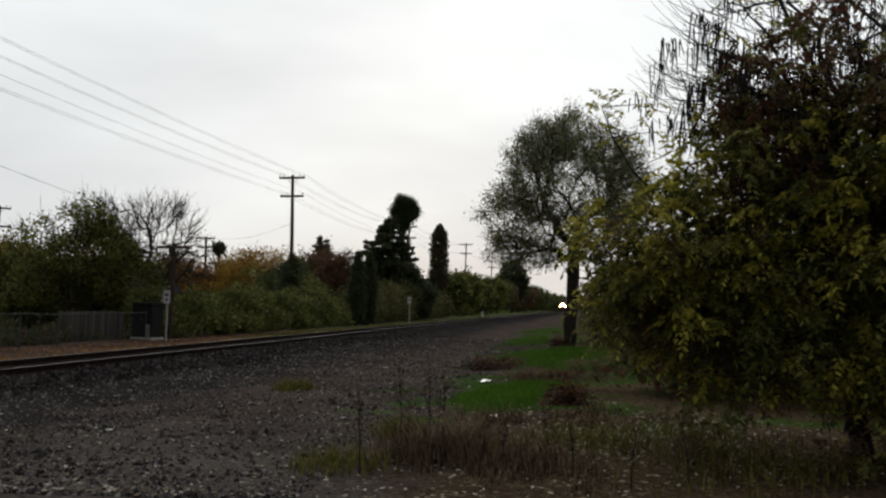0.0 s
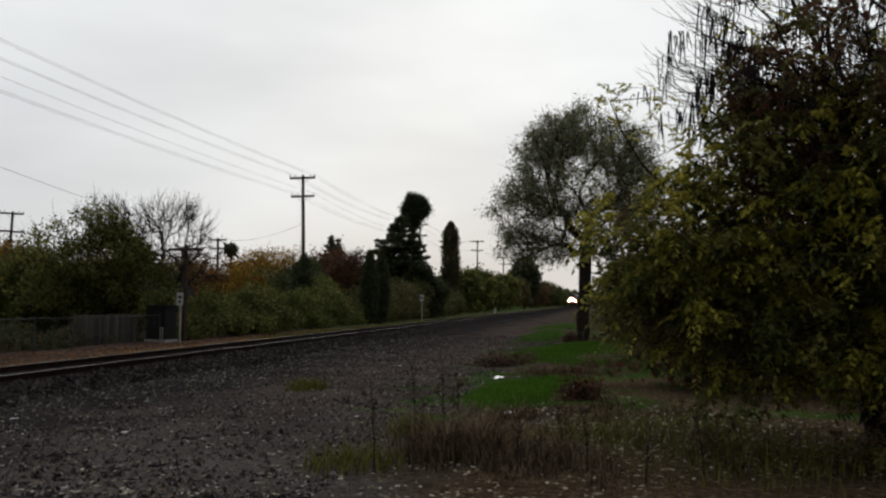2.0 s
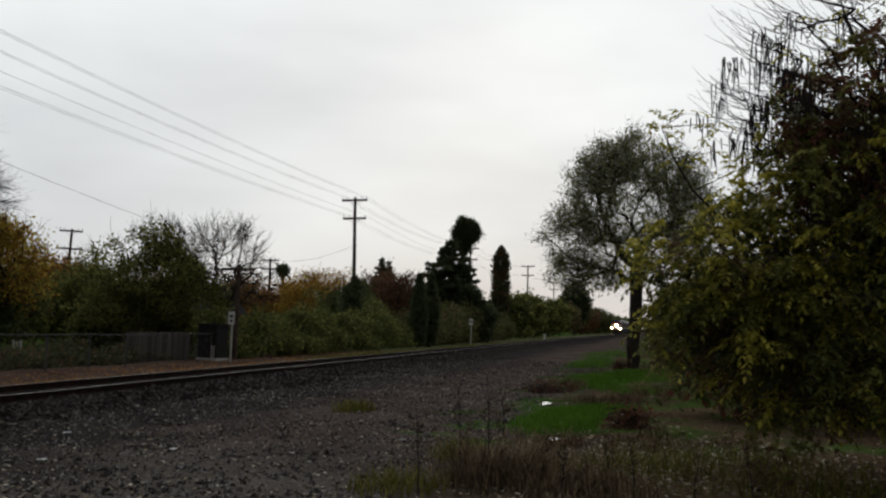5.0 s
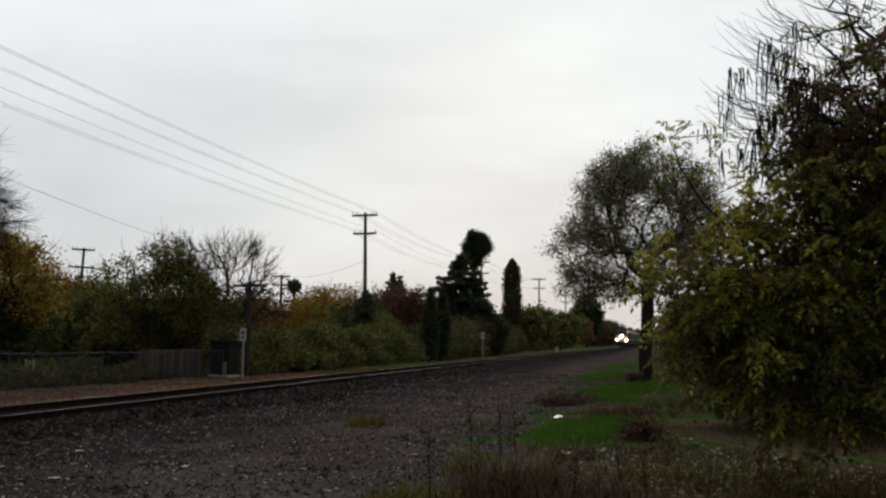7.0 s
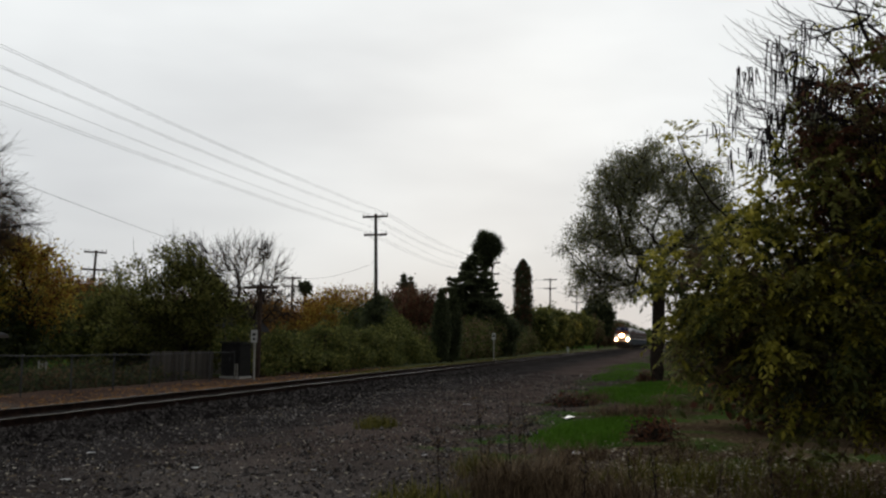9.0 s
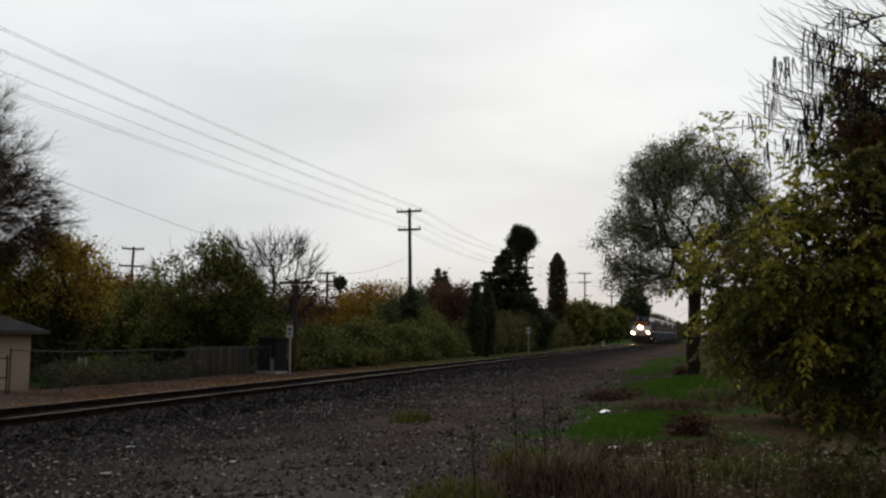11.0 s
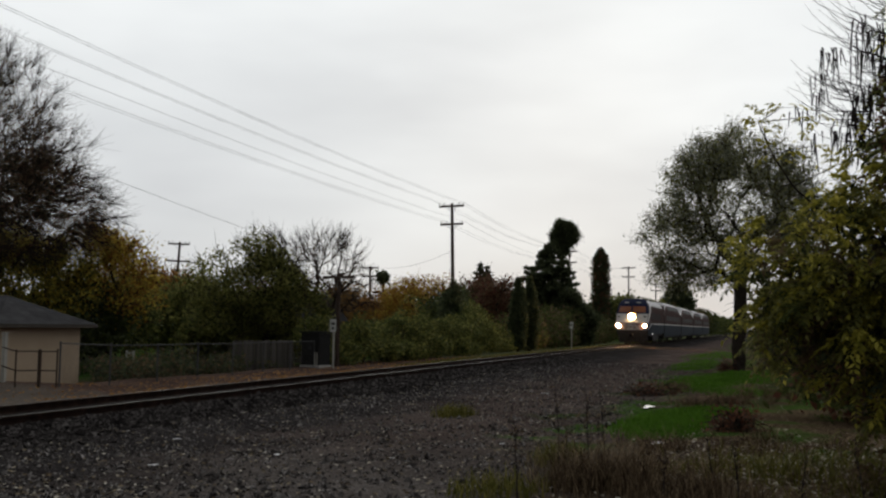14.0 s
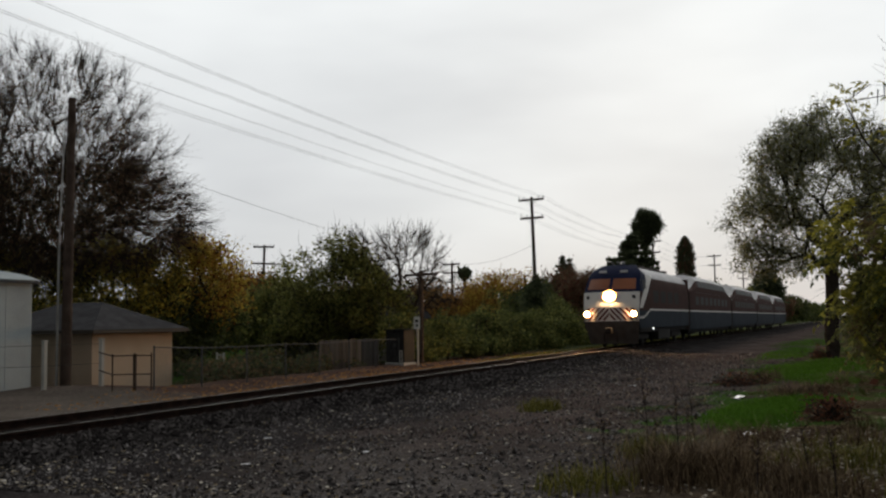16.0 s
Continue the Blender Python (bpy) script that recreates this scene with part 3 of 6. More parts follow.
def dry_stalk(x, y, h, lean, seed):
    """A tall withered weed: a bent stalk with short side shoots and seed heads."""
    r = np.random.default_rng(seed)
    ob = thing("weed_stalk", pose(x, y, float(ground_height(x, y))), "tall withered brown weed stalk standing in dry grass", "weed", "weed stalks")
    pts = [np.array((lean * h * (i / 6) ** 2, 0.02 * r.normal(), h * i / 6)) for i in range(7)]
    rows = [[*pts[i], *pts[i + 1], 0.010 * (1 - i / 8), 0.010 * (1 - (i + 1) / 8)] for i in range(6)]
    tips = []
    for _ in range(16):
        i = r.integers(2, 6)
        d = r.normal(0, 0.5, 3) + (0, 0, 0.7)
        q = pts[i] + d / np.linalg.norm(d) * r.uniform(0.06, 0.2) * h
        rows.append([*pts[i], *q, 0.004, 0.002])
        tips.append(q)
    v, f = tubes(rows, 5)
    tagged(part("stalk", mesh_of("stalk", v, f, M_TWIG), ob), kind="stuff")
    tagged(part("seed_head", quads_mesh("seed_head", leaves(np.array(tips), 0.014, r, per_point=9, scatter=0.02), 4, M_DRYGRASS), ob), kind="stuff")
    return ob


for i, (x, y, h, lean) in enumerate([(-2.36, 10.0, 0.95, -0.06), (-2.22, 11.5, 1.15, -0.05), (-1.88, 11.5, 1.2, -0.04), (-1.72, 11.7, 1.05, -0.07),
                                     (-0.9, 10.0, 0.6, 0.05), (-1.2, 10.8, 0.55, 0.15), (-0.2, 10.2, 0.7, -0.12), (0.35, 9.6, 0.6, 0.1), (-2.2, 11.8, 0.6, 0.04),
                                     (-0.5, 11.2, 0.62, -0.1), (0.9, 9.8, 0.7, -0.15), (-1.9, 12.3, 0.7, 0.02)]):
    dry_stalk(x, y, h, lean, 50 + i)

# ---------------------------------------------------------------- trees past the railway
def hedge(name, label, x0, y0, x1, y1, half, height, n, leaf, material, seed, second=None, category="hedge", gap=0.2):
    """A clipped or wild hedge: stems in a row under a lumpy bank of leaves."""
    r = np.random.default_rng(seed)
    a, b = np.array((x0, y0)), np.array((x1, y1))
    length = np.linalg.norm(b - a)
    ob = thing(name, pose(x0, y0, float(ground_height(x0, y0))), label, category)
    along = (b - a) / length
    side = np.array((-along[1], along[0]))
    billows = []
    for t in np.arange(0.4, length, 0.75 * half):
        rad = half * r.uniform(0.65, 1.25)
        top = height * (0.95 + 0.75 * noise.noise(Vector((t * 0.3, seed, 0))) + r.normal(0, 0.13))
        q = along * t + side * r.normal(0, 0.3 * half)
        billows.append((q[0], q[1], top * 0.5, rad, rad, top * 0.5, rad))
        if r.random() < 0.6:
            q = along * (t + r.normal(0, 0.5)) - side * half * r.uniform(0.4, 0.9)
            low = top * r.uniform(0.35, 0.7)
            billows.append((q[0], q[1], low * 0.5, rad * 0.7, rad * 0.7, low * 0.5, rad * 0.5))
    pts = in_blobs(billows, n, r, 0.35, gap, 0.5)
    two = r.random(n) < (0.35 if second else 0)
    part("foliage", quads_mesh("foliage", leaves(pts[~two], leaf, r, 1.5), 4, material), ob)
    if second:
        part("foliage", quads_mesh("foliage", leaves(pts[two], leaf, r, 1.5), 4, second), ob)
    stems = []
    for t in np.arange(0.3, length, 0.9):
        p = along * t + side * r.normal(0, 0.3 * half)
        q = p + r.normal(0, 0.3, 2)
        stems.append([p[0], p[1], -0.1, q[0], q[1], height * 0.75, 0.05, 0.02])
    v, f = tubes(stems, 5)
    tagged(part("stem", mesh_of("stem", v, f, M_BARK), ob), kind="stuff")
    return ob


# green bushy tree with a bare-topped neighbour, behind the sign
tree("bushy_tree", "broad green tree with thinning top beside the fence", -26.6, 50.0, -0.4, 8, (0.2, 0, 2.2),
     [(-0.3, 0, 4.2, 2.8, 2.6, 2.0, 3), (-2.6, 0, 3.0, 2.2, 2.0, 1.6, 1.3), (1.5, 0, 3.2, 2.2, 2.2, 1.5, 1.2), (-0.6, -0.4, 2.1, 1.0, 1.0, 1.2, 0.5), (-0.4, 0, 5.9, 1.7, 1.5, 1.6, 0.8), (-2.8, 0, 5.0, 1.5, 1.4, 1.5, 0.35)], L_OLIVE, 340, 0.10, 24000, 0.17,
     0.36, 3, 1500, 1.2, 0.010, second=L_HEDGE, second_share=0.3, twig_up=1.0, near=0.24, clumped=0.7)
tree("bare_tree", "leafless autumn tree with fine grey-brown twigs", -24.2, 52.5, -0.4, 8, (0.2, 0, 2.6),
     [(0.2, 0, 5.4, 2.4, 2.2, 2.5, 3), (0.9, 0, 4.2, 2.6, 2.0, 1.4, 1), (-2.6, 0, 6.2, 2.0, 1.8, 1.4, 0.8)], L_BROWN, 300, 0.07, 2200, 0.2, 0.0, 4, 2600, 0.95, 0.010, twig_up=0.9)
# the row along the verge
hedge("hedge", "dense dark green hedge along the far side of the railway", -22.2, 48, -22.4, 84, 1.6, 3.1, 50000, 0.12, L_HEDGE, 5, L_OLIVE, gap=0.46)
hedge("hedge", "low dark shrubs behind a wire fence", -24.2, 32, -24.2, 46, 1.1, 1.2, 8000, 0.10, L_DARK, 6, L_BROWN, gap=0.45)
hedge("hedge", "unkempt green and brown hedge beside the verge", -22.5, 90, -23.5, 150, 2.0, 3.6, 30000, 0.19, L_HEDGE, 7, L_BROWN)


def cypress(x, y, h, radius, label, seed, n=9000, leaf=0.13, point=3.6, second=None):
    r = np.random.default_rng(seed)
    ob = thing("cypress", pose(x, y, -0.4), label, "tree")
    u = r.random(n)
    a, d = r.uniform(0, 6.283, n), np.sqrt(r.uniform(0.35, 1, n)) * (1 + 0.12 * r.normal(0, 1, n))
    lumps = np.array([noise.noise(Vector((math.cos(t) * 1.2, math.sin(t) * 1.2 + seed, f * h * 0.8))) for t, f in zip(a, u)])
    taper = radius * np.minimum(1, 0.7 + u) * (1 - u ** point) * (1 + 0.35 * lumps) + 0.04
    p = np.stack([taper * d * np.cos(a), taper * d * np.sin(a), 0.2 + u * h], -1)
    two = r.random(n) < (0.3 if second else 0)
    part("foliage", quads_mesh("foliage", leaves(p[~two], leaf, r, 2.0, -1.6), 4, L_DARK), ob)
    if second:
        part("foliage", quads_mesh("foliage", leaves(p[two], leaf, r, 2.0, -1.6), 4, second), ob, "russet-tinged sprays")
    v, f = tubes([[0, 0, -0.2, 0, 0, h * 0.9, 0.16, 0.03]], 7)
    part("trunk", mesh_of("trunk", v, f, M_BARK), ob)
    return ob


cypress(-20.75, 86.5, 6.3, 0.75, "slim dark green columnar cypress beside the verge", 8)
cypress(-20.2, 88.8, 6.5, 0.75, "slim dark green columnar cypress next to its twin", 9)


def conifer(x, y, h, radius, label, seed, z=-0.4, density=70, leaf=0.2, slope=0.6, start=0.05, boughs=9):
    """A spruce: separate whorls of flat, drooping boughs that narrow to a point."""
    r = np.random.default_rng(seed)
    ob = thing("conifer", pose(x, y, z), label, "tree")
    rows, pts = [[0, 0, -0.2, 0, 0, h, 0.012 * h + 0.06, 0.02]], []
    for zc in np.arange(h * start, h * 0.99, max(0.34, h * 0.05)):
        reach = min(radius, 0.12 + slope * (h - zc)) * r.uniform(0.85, 1.12)
        for a in r.uniform(0, 6.283, boughs):
            ln = reach * r.uniform(0.6, 1.2)
            p0 = np.array((0, 0, zc + r.normal(0, 0.08)))
            along = np.array((math.cos(a), math.sin(a), -0.16))
            rows.append([*p0, *(p0 + along * ln), 0.035, 0.01])
            k = max(8, int(density * ln))
            f = np.sqrt(r.uniform(0.02, 1.0, k))[:, None]
            side = np.array((-math.sin(a), math.cos(a), 0)) * r.normal(0, 1, (k, 1)) * (0.05 + 0.2 * ln * (1.05 - f))
            pts.append(p0 + along * ln * f + side + (0, 0, 0.14 * ln) * f ** 3 - np.abs(r.normal(0, 0.09, (k, 1))) * (0, 0, 1))
    v, f = tubes(rows, 5)
    part("trunk", mesh_of("trunk", v, f, M_BARK), ob)
    part("foliage", quads_mesh("foliage", leaves(np.concatenate(pts), leaf, r, 1.8, 0.5), 4, L_DARK), ob)
    return ob


conifer(-25.75, 124, 13.4, 3.7, "broad dark spruce in front of a taller leaning evergreen", 10, slope=0.72, boughs=14)
tree("evergreen_tree", "tall dark evergreen with a lopsided rounded top", -24.6, 127, -0.4, 16, (0.0, 0, 12.2),
     [(-0.3, 0, 12.2, 0.8, 0.8, 1.0, 0.8), (0.1, 0, 13.2, 1.0, 1.0, 1.0, 1.2), (0.9, 0, 13.7, 1.1, 1.0, 0.8, 1.2), (-0.7, 0, 13.9, 0.9, 0.9, 1.3, 1.2), (1.5, 0, 14.4, 0.6, 0.7, 0.6, 0.6), (0.3, 0, 15.1, 1.2, 1.0, 0.9, 1.3), (-0.6, 0, 15.7, 0.6, 0.6, 0.6, 0.5)],
     L_DARK, 160, 0.16, 15000, 0.2, 0.36, 11, near=0.26, freq=1.4, clumped=0.75, droop=-0.9)
tree("evergreen_shrub", "rounded dark evergreen shrub beside a spruce", -22.3, 122, -0.4, 7, (0, 0, 1.2),
     [(-0.6, 0, 3.8, 2.3, 2.2, 3.6, 3), (1.2, 0, 2.6, 1.8, 2, 2.6, 1.4)], L_DARK, 120, 0.2, 14000, 0.2, 0.25, seed=12, category="shrub", near=0.35)
cypress(-24.9, 161, 14.9, 1.35, "narrow russet-tinged evergreen rising over the hedge", 13, 11000, 0.2, 13.0, L_RED)
tree("domed_tree", "dark domed tree far along the line", -23.6, 298, -0.4, 16, (0, 0, 5),
     [(0, 0, 9.0, 4.4, 4.2, 6.8, 3)], L_DARK, 110, 0.5, 9000, 0.4, 0.2, seed=14, near=0.8)
conifer(-37.95, 135, 11.7, 1.5, "small pointed spruce over the autumn shrubs", 15, density=60, leaf=0.17, slope=0.4)
conifer(-36.9, 135, 11.3, 1.3, "small pointed spruce beside another", 16, density=60, leaf=0.17, slope=0.4)
# ivy on the utility pole's foot
tree("ivy", "dark ivy bush climbing a utility pole", -28.0, 90.4, -0.4, 6, (0, 0, 4),
     [(0, 0, 4.6, 0.8, 0.8, 2.0, 1), (0, 0, 2.8, 1.9, 1.7, 2.2, 2)], L_DARK, 60, 0.24, 4200, 0.1, seed=17, category="ivy")

# autumn trees behind the hedge: name, label, x, y, height, radius, material, second
for i, (lab, x, y, h, rad, mat, sec) in enumerate([
        ("round orange autumn tree behind the hedge", -38.0, 108, 7.4, 4.4, L_ORANGE, L_YELLOW),
        ("orange-brown autumn shrub behind the hedge", -43.5, 112, 6.2, 3.8, L_ORANGE, L_BROWN),
        ("dark russet tree behind the hedge", -33.0, 116, 7.6, 3.6, L_RED, L_BROWN),
        ("dark russet tree with thinning leaves", -29.0, 112, 7.2, 3.2, L_RED, L_BROWN),
        ("olive tree standing in the hedge row", -31.0, 98, 5.6, 3.0, L_HEDGE, L_DARK),
        ("brown half-bare tree behind the hedge", -52.0, 118, 7.0, 4.2, L_BROWN, L_ORANGE),
        ("brown half-bare tree in the distance", -60.0, 112, 7.5, 4.4, L_BROWN, L_RED),
        ("orange-brown tree in the distance", -66.0, 104, 7.2, 4.6, L_ORANGE, L_BROWN),
        ("rusty brown tree in the distance", -72.0, 98, 7.8, 4.8, L_BROWN, L_ORANGE),
        ("dark olive tree beyond the fence", -38.0, 60, 5.0, 3.6, L_OLIVE, L_HEDGE),
        ("dark olive shrub beyond the fence", -36.0, 48, 4.2, 3.4, L_HEDGE, L_OLIVE),
        ("dark green shrub beyond the fence", -33.0, 42, 3.6, 2.8, L_HEDGE, L_DARK),
        ("olive shrub against a pale house", -31.6, 53.0, 2.3, 1.4, L_OLIVE, L_HEDGE),
        ("dark shrub against a pale house", -27.4, 52.5, 2.4, 1.5, L_HEDGE, L_OLIVE),
        ("rusty shrub beyond the fence", -44.0, 66, 5.8, 3.6, L_ORANGE, L_BROWN),
        ("olive tree along the line", -25.5, 172, 8.2, 4.4, L_HEDGE, L_OLIVE),
        ("olive tree along the line", -25.0, 190, 8.6, 4.6, L_OLIVE, L_HEDGE),
        ("green tree along the line", -25.0, 210, 8.6, 4.8, L_HEDGE, L_OLIVE),
        ("green tree along the line", -24.5, 234, 9.0, 5.2, L_OLIVE, L_HEDGE),
        ("brown tree along the line", -24.5, 262, 9.0, 5.4, L_BROWN, L_HEDGE),
        ("brown tree along the line", -24.0, 330, 9.6, 6.0, L_BROWN, L_RED),
        ("green tree far along the line", -23.5, 365, 10.0, 6.4, L_HEDGE, L_BROWN),
        ("dark tree far along the line", -23.0, 405, 10.0, 7.0, L_HEDGE, L_DARK)]):
    big = y > 150
    h = h * (1.0 if big else 1.14)
    tree("autumn_tree" if mat in (L_ORANGE, L_RED, L_BROWN) else "green_tree", lab, x, y, -0.4, h, (0, 0, h * 0.3),
         [(0, 0, h * 0.5, rad, rad, h * 0.45, 3), (rad * 0.4, 0, h * 0.62, rad * 0.6, rad * 0.6, h * 0.38, 1), (-rad * 0.5, 0, h * 0.4, rad * 0.7, rad * 0.7, h * 0.4, 1)],
         mat, 110, 0.42 if big else 0.15, 5000 if big else 16000, 0.22, 0.3, 100 + i, 500, 1.1, 0.012, second=sec, second_share=0.35, near=0.5)

# the large half-bare tree over the pump house, with yellow trees under it
tree("large_tree", "large spreading half-bare tree with brown leaves and fine twigs", -40.5, 38.5, -0.5, 17, (0.4, 0, 4.2),
     [(0.5, 0, 10.4, 8.8, 7.0, 6.2, 4), (5.4, -1, 7.6, 6.6, 5.0, 3.2, 2.8), (-4, 0, 9, 6.0, 5, 6, 1)], L_BROWN, 1700, 0.055, 90000, 0.4, 0.14, 41, 38000, 1.3, 0.009,
     hollow=0.3, freq=0.5, second=L_RED, second_share=0.25, twig_up=0.3, near=0.35, clumped=0.7)
tree("yellow_tree", "yellow-leaved autumn tree behind the pump house", -34.6, 40.0, -0.6, 7, (0, 0, 2.4),
     [(0, 0, 4.6, 3.4, 3.0, 2.5, 3), (2.4, 0, 4.2, 2.2, 2, 2.4, 1), (-3, 0, 4.2, 2.6, 2, 2.4, 1)], L_YELLOW, 240, 0.10, 20000, 0.2, 0.36, 42, 700, 0.9, 0.012, second=L_OLIVE, second_share=0.45, clumped=0.7)
tree("yellow_tree", "yellow-brown autumn tree beside the large tree", -31.6, 43.0, -0.6, 7, (0, 0, 2.4),
     [(0, 0, 4.6, 2.5, 2.4, 2.6, 3), (-0.6, 0, 6.2, 1.5, 1.4, 1.2, 0.7)], L_YELLOW, 190, 0.10, 12000, 0.16, 0.38, 43, 700, 0.9, 0.012, second=L_ORANGE, second_share=0.35, clumped=0.7)
tree("yellow_tree", "yellow-brown autumn tree behind the white shed", -40.0, 36.5, -0.6, 6, (0, 0, 1.8),
     [(0, 0, 4.2, 3.6, 2.6, 2.9, 3)], L_YELLOW, 150, 0.10, 14000, 0.16, 0.36, 44, 500, 0.9, 0.012, second=L_OLIVE, second_share=0.45, clumped=0.7)


tree("palm_tree", "slim palm with a small round tuft in the distance", -54.6, 140, -0.4, 11, (0, 0, 9.0), [(0, 0, 9.7, 1.0, 1.0, 0.9, 1)], L_DARK, 40, 0.28, 700, 0.22, seed=18, droop=1.0)


# distant woods that close the view, one mass of clumps
def woods(name, label, rows, seed, material, leaf):
    r = np.random.default_rng(seed)
    pts = []
    for x0, y0, x1, y1, h, n in rows:
        t = r.random(n)
        top = np.array([h * (0.75 + 0.5 * noise.noise(Vector((tt * 14, seed, 0)))) for tt in t])
        pts.append(np.stack([x0 + (x1 - x0) * t + r.normal(0, 2, n), y0 + (y1 - y0) * t + r.normal(0, 3, n), -0.3 + top * r.random(n) ** 0.6], -1))
    ob = new(name, quads_mesh(name, leaves(np.concatenate(pts), leaf, r, 1.4), 4, material))
    tagged(ob, label, "woods", kind="stuff")


woods("distant_woods", "dark belt of distant mixed woods", [(-24, 440, -14, 560, 9, 5000), (-14, 560, 160, 520, 9, 9000), (-130, 150, -30, 240, 7, 9000), (-190, 60, -130, 150, 8, 5000)], 71, L_HEDGE, 1.0)
woods("brown_woods", "belt of brown autumn trees in the distance", [(-120, 135, -50, 170, 7.5, 6000), (-105, 90, -75, 130, 7.5, 4000)], 72, L_BROWN, 0.7)

# ---------------------------------------------------------------- the tree by the gravel and the thicket before it
tree("willow_tree", "spreading grey-green willow with sparse autumn leaves", -1.0, 44.3, 0.05, 10.8, (0.15, 0, 3.0),
     [(0.1, 0, 7.0, 3.5, 3.2, 3.4, 6), (-2.7, 0, 6.0, 1.5, 1.5, 2.0, 1.5), (2.6, 0, 6.2, 1.5, 1.5, 2.0, 1.3), (-0.2, 0, 9.4, 1.8, 1.8, 1.2, 1.3), (-1.8, 0, 8.6, 1.3, 1.3, 1.2, 0.9),
      (-2.9, 0, 4.3, 0.9, 1.0, 0.9, 0.5), (1.9, 0, 8.7, 1.3, 1.2, 1.1, 0.8), (-1.6, 0, 4.2, 1.2, 1.2, 0.8, 0.5)],
     L_GREY, 760, 0.05, 62000, 0.31, 0.2, 81, 4500, 0.7, 0.0055, freq=1.8, hollow=0.1, second=L_OLIVE, second_share=0.3, stretch=2.4, droop=0.1, near=0.2, clumped=0.9, twig_up=0.8)


def compound_leaves(base, r, length=0.26, pairs=6, leaf=0.05, outward=(0, 0, 0), droop=0.55):
    """Compound leaves: paired narrow leaflets along an arching, drooping stalk. Four corners a leaflet."""
    n = len(base)
    d = r.normal(0, 1, (n, 3)) * (1, 1, 0.45) + outward
    d[:, 2] += 0.1
    d /= np.linalg.norm(d, axis=1)[:, None]
    ln = (length * r.uniform(0.65, 1.3, n))[:, None]
    side = np.cross(d, (0, 0, 1.0))
    side /= np.maximum(np.linalg.norm(side, axis=1), 1e-4)[:, None]
    up = np.cross(side, d)
    quads = []
    for k in range(pairs + 1):
        f = 0.25 + 0.75 * k / pairs
        root = base + d * ln * f - np.array((0, 0, 1.0)) * ln * droop * f * f
        fwd = d - np.array((0, 0, 1.0)) * 1.5 * droop * f
        fwd /= np.linalg.norm(fwd, axis=1)[:, None]
        for sgn in ((-1, 1) if k < pairs else (0,)):
            s = leaf * r.uniform(0.75, 1.2, (n, 1)) * (1.15 - 0.35 * abs(f - 0.55))
            tip = fwd * (0.45 if sgn else 1.0) + side * sgn * 0.9 - np.array((0, 0, 1.0)) * r.uniform(0.1, 0.6, (n, 1))
            tip = tip + r.normal(0, 0.4, tip.shape)
            tip /= np.linalg.norm(tip, axis=1)[:, None]
            wide = np.cross(tip, up)
            wide /= np.maximum(np.linalg.norm(wide, axis=1), 1e-4)[:, None]
            quads.append(np.stack([root, root + tip * s * 0.45 + wide * s * 0.25, root + tip * s * 1.1, root + tip * s * 0.45 - wide * s * 0.25], 1))
    return np.stack(quads, 1).reshape(-1, 3)


def arching(starts, dirs, lengths, r, radius=0.006, rise=0.5, steps=7):
    """Slender branchlets that leave sideways and curve up towards their tips. Rows for tubes()."""
    d = dirs / np.linalg.norm(dirs, axis=1)[:, None]
    p, rows, knots = starts.copy(), [], [starts]
    for k in range(steps):
        d = d + r.normal(0, 0.1, d.shape)
        d[:, 2] += rise / steps
        d /= np.linalg.norm(d, axis=1)[:, None]
        q = p + d * (lengths / steps)[:, None]
        a, b = radius * (1 - 0.75 * k / steps), radius * (1 - 0.75 * (k + 1) / steps)
        rows.append(np.concatenate([p, q, np.full((len(p), 1), a), np.full((len(p), 1), b)], 1))
        p = q
        knots.append(p)
    return np.concatenate(rows), np.concatenate(knots)


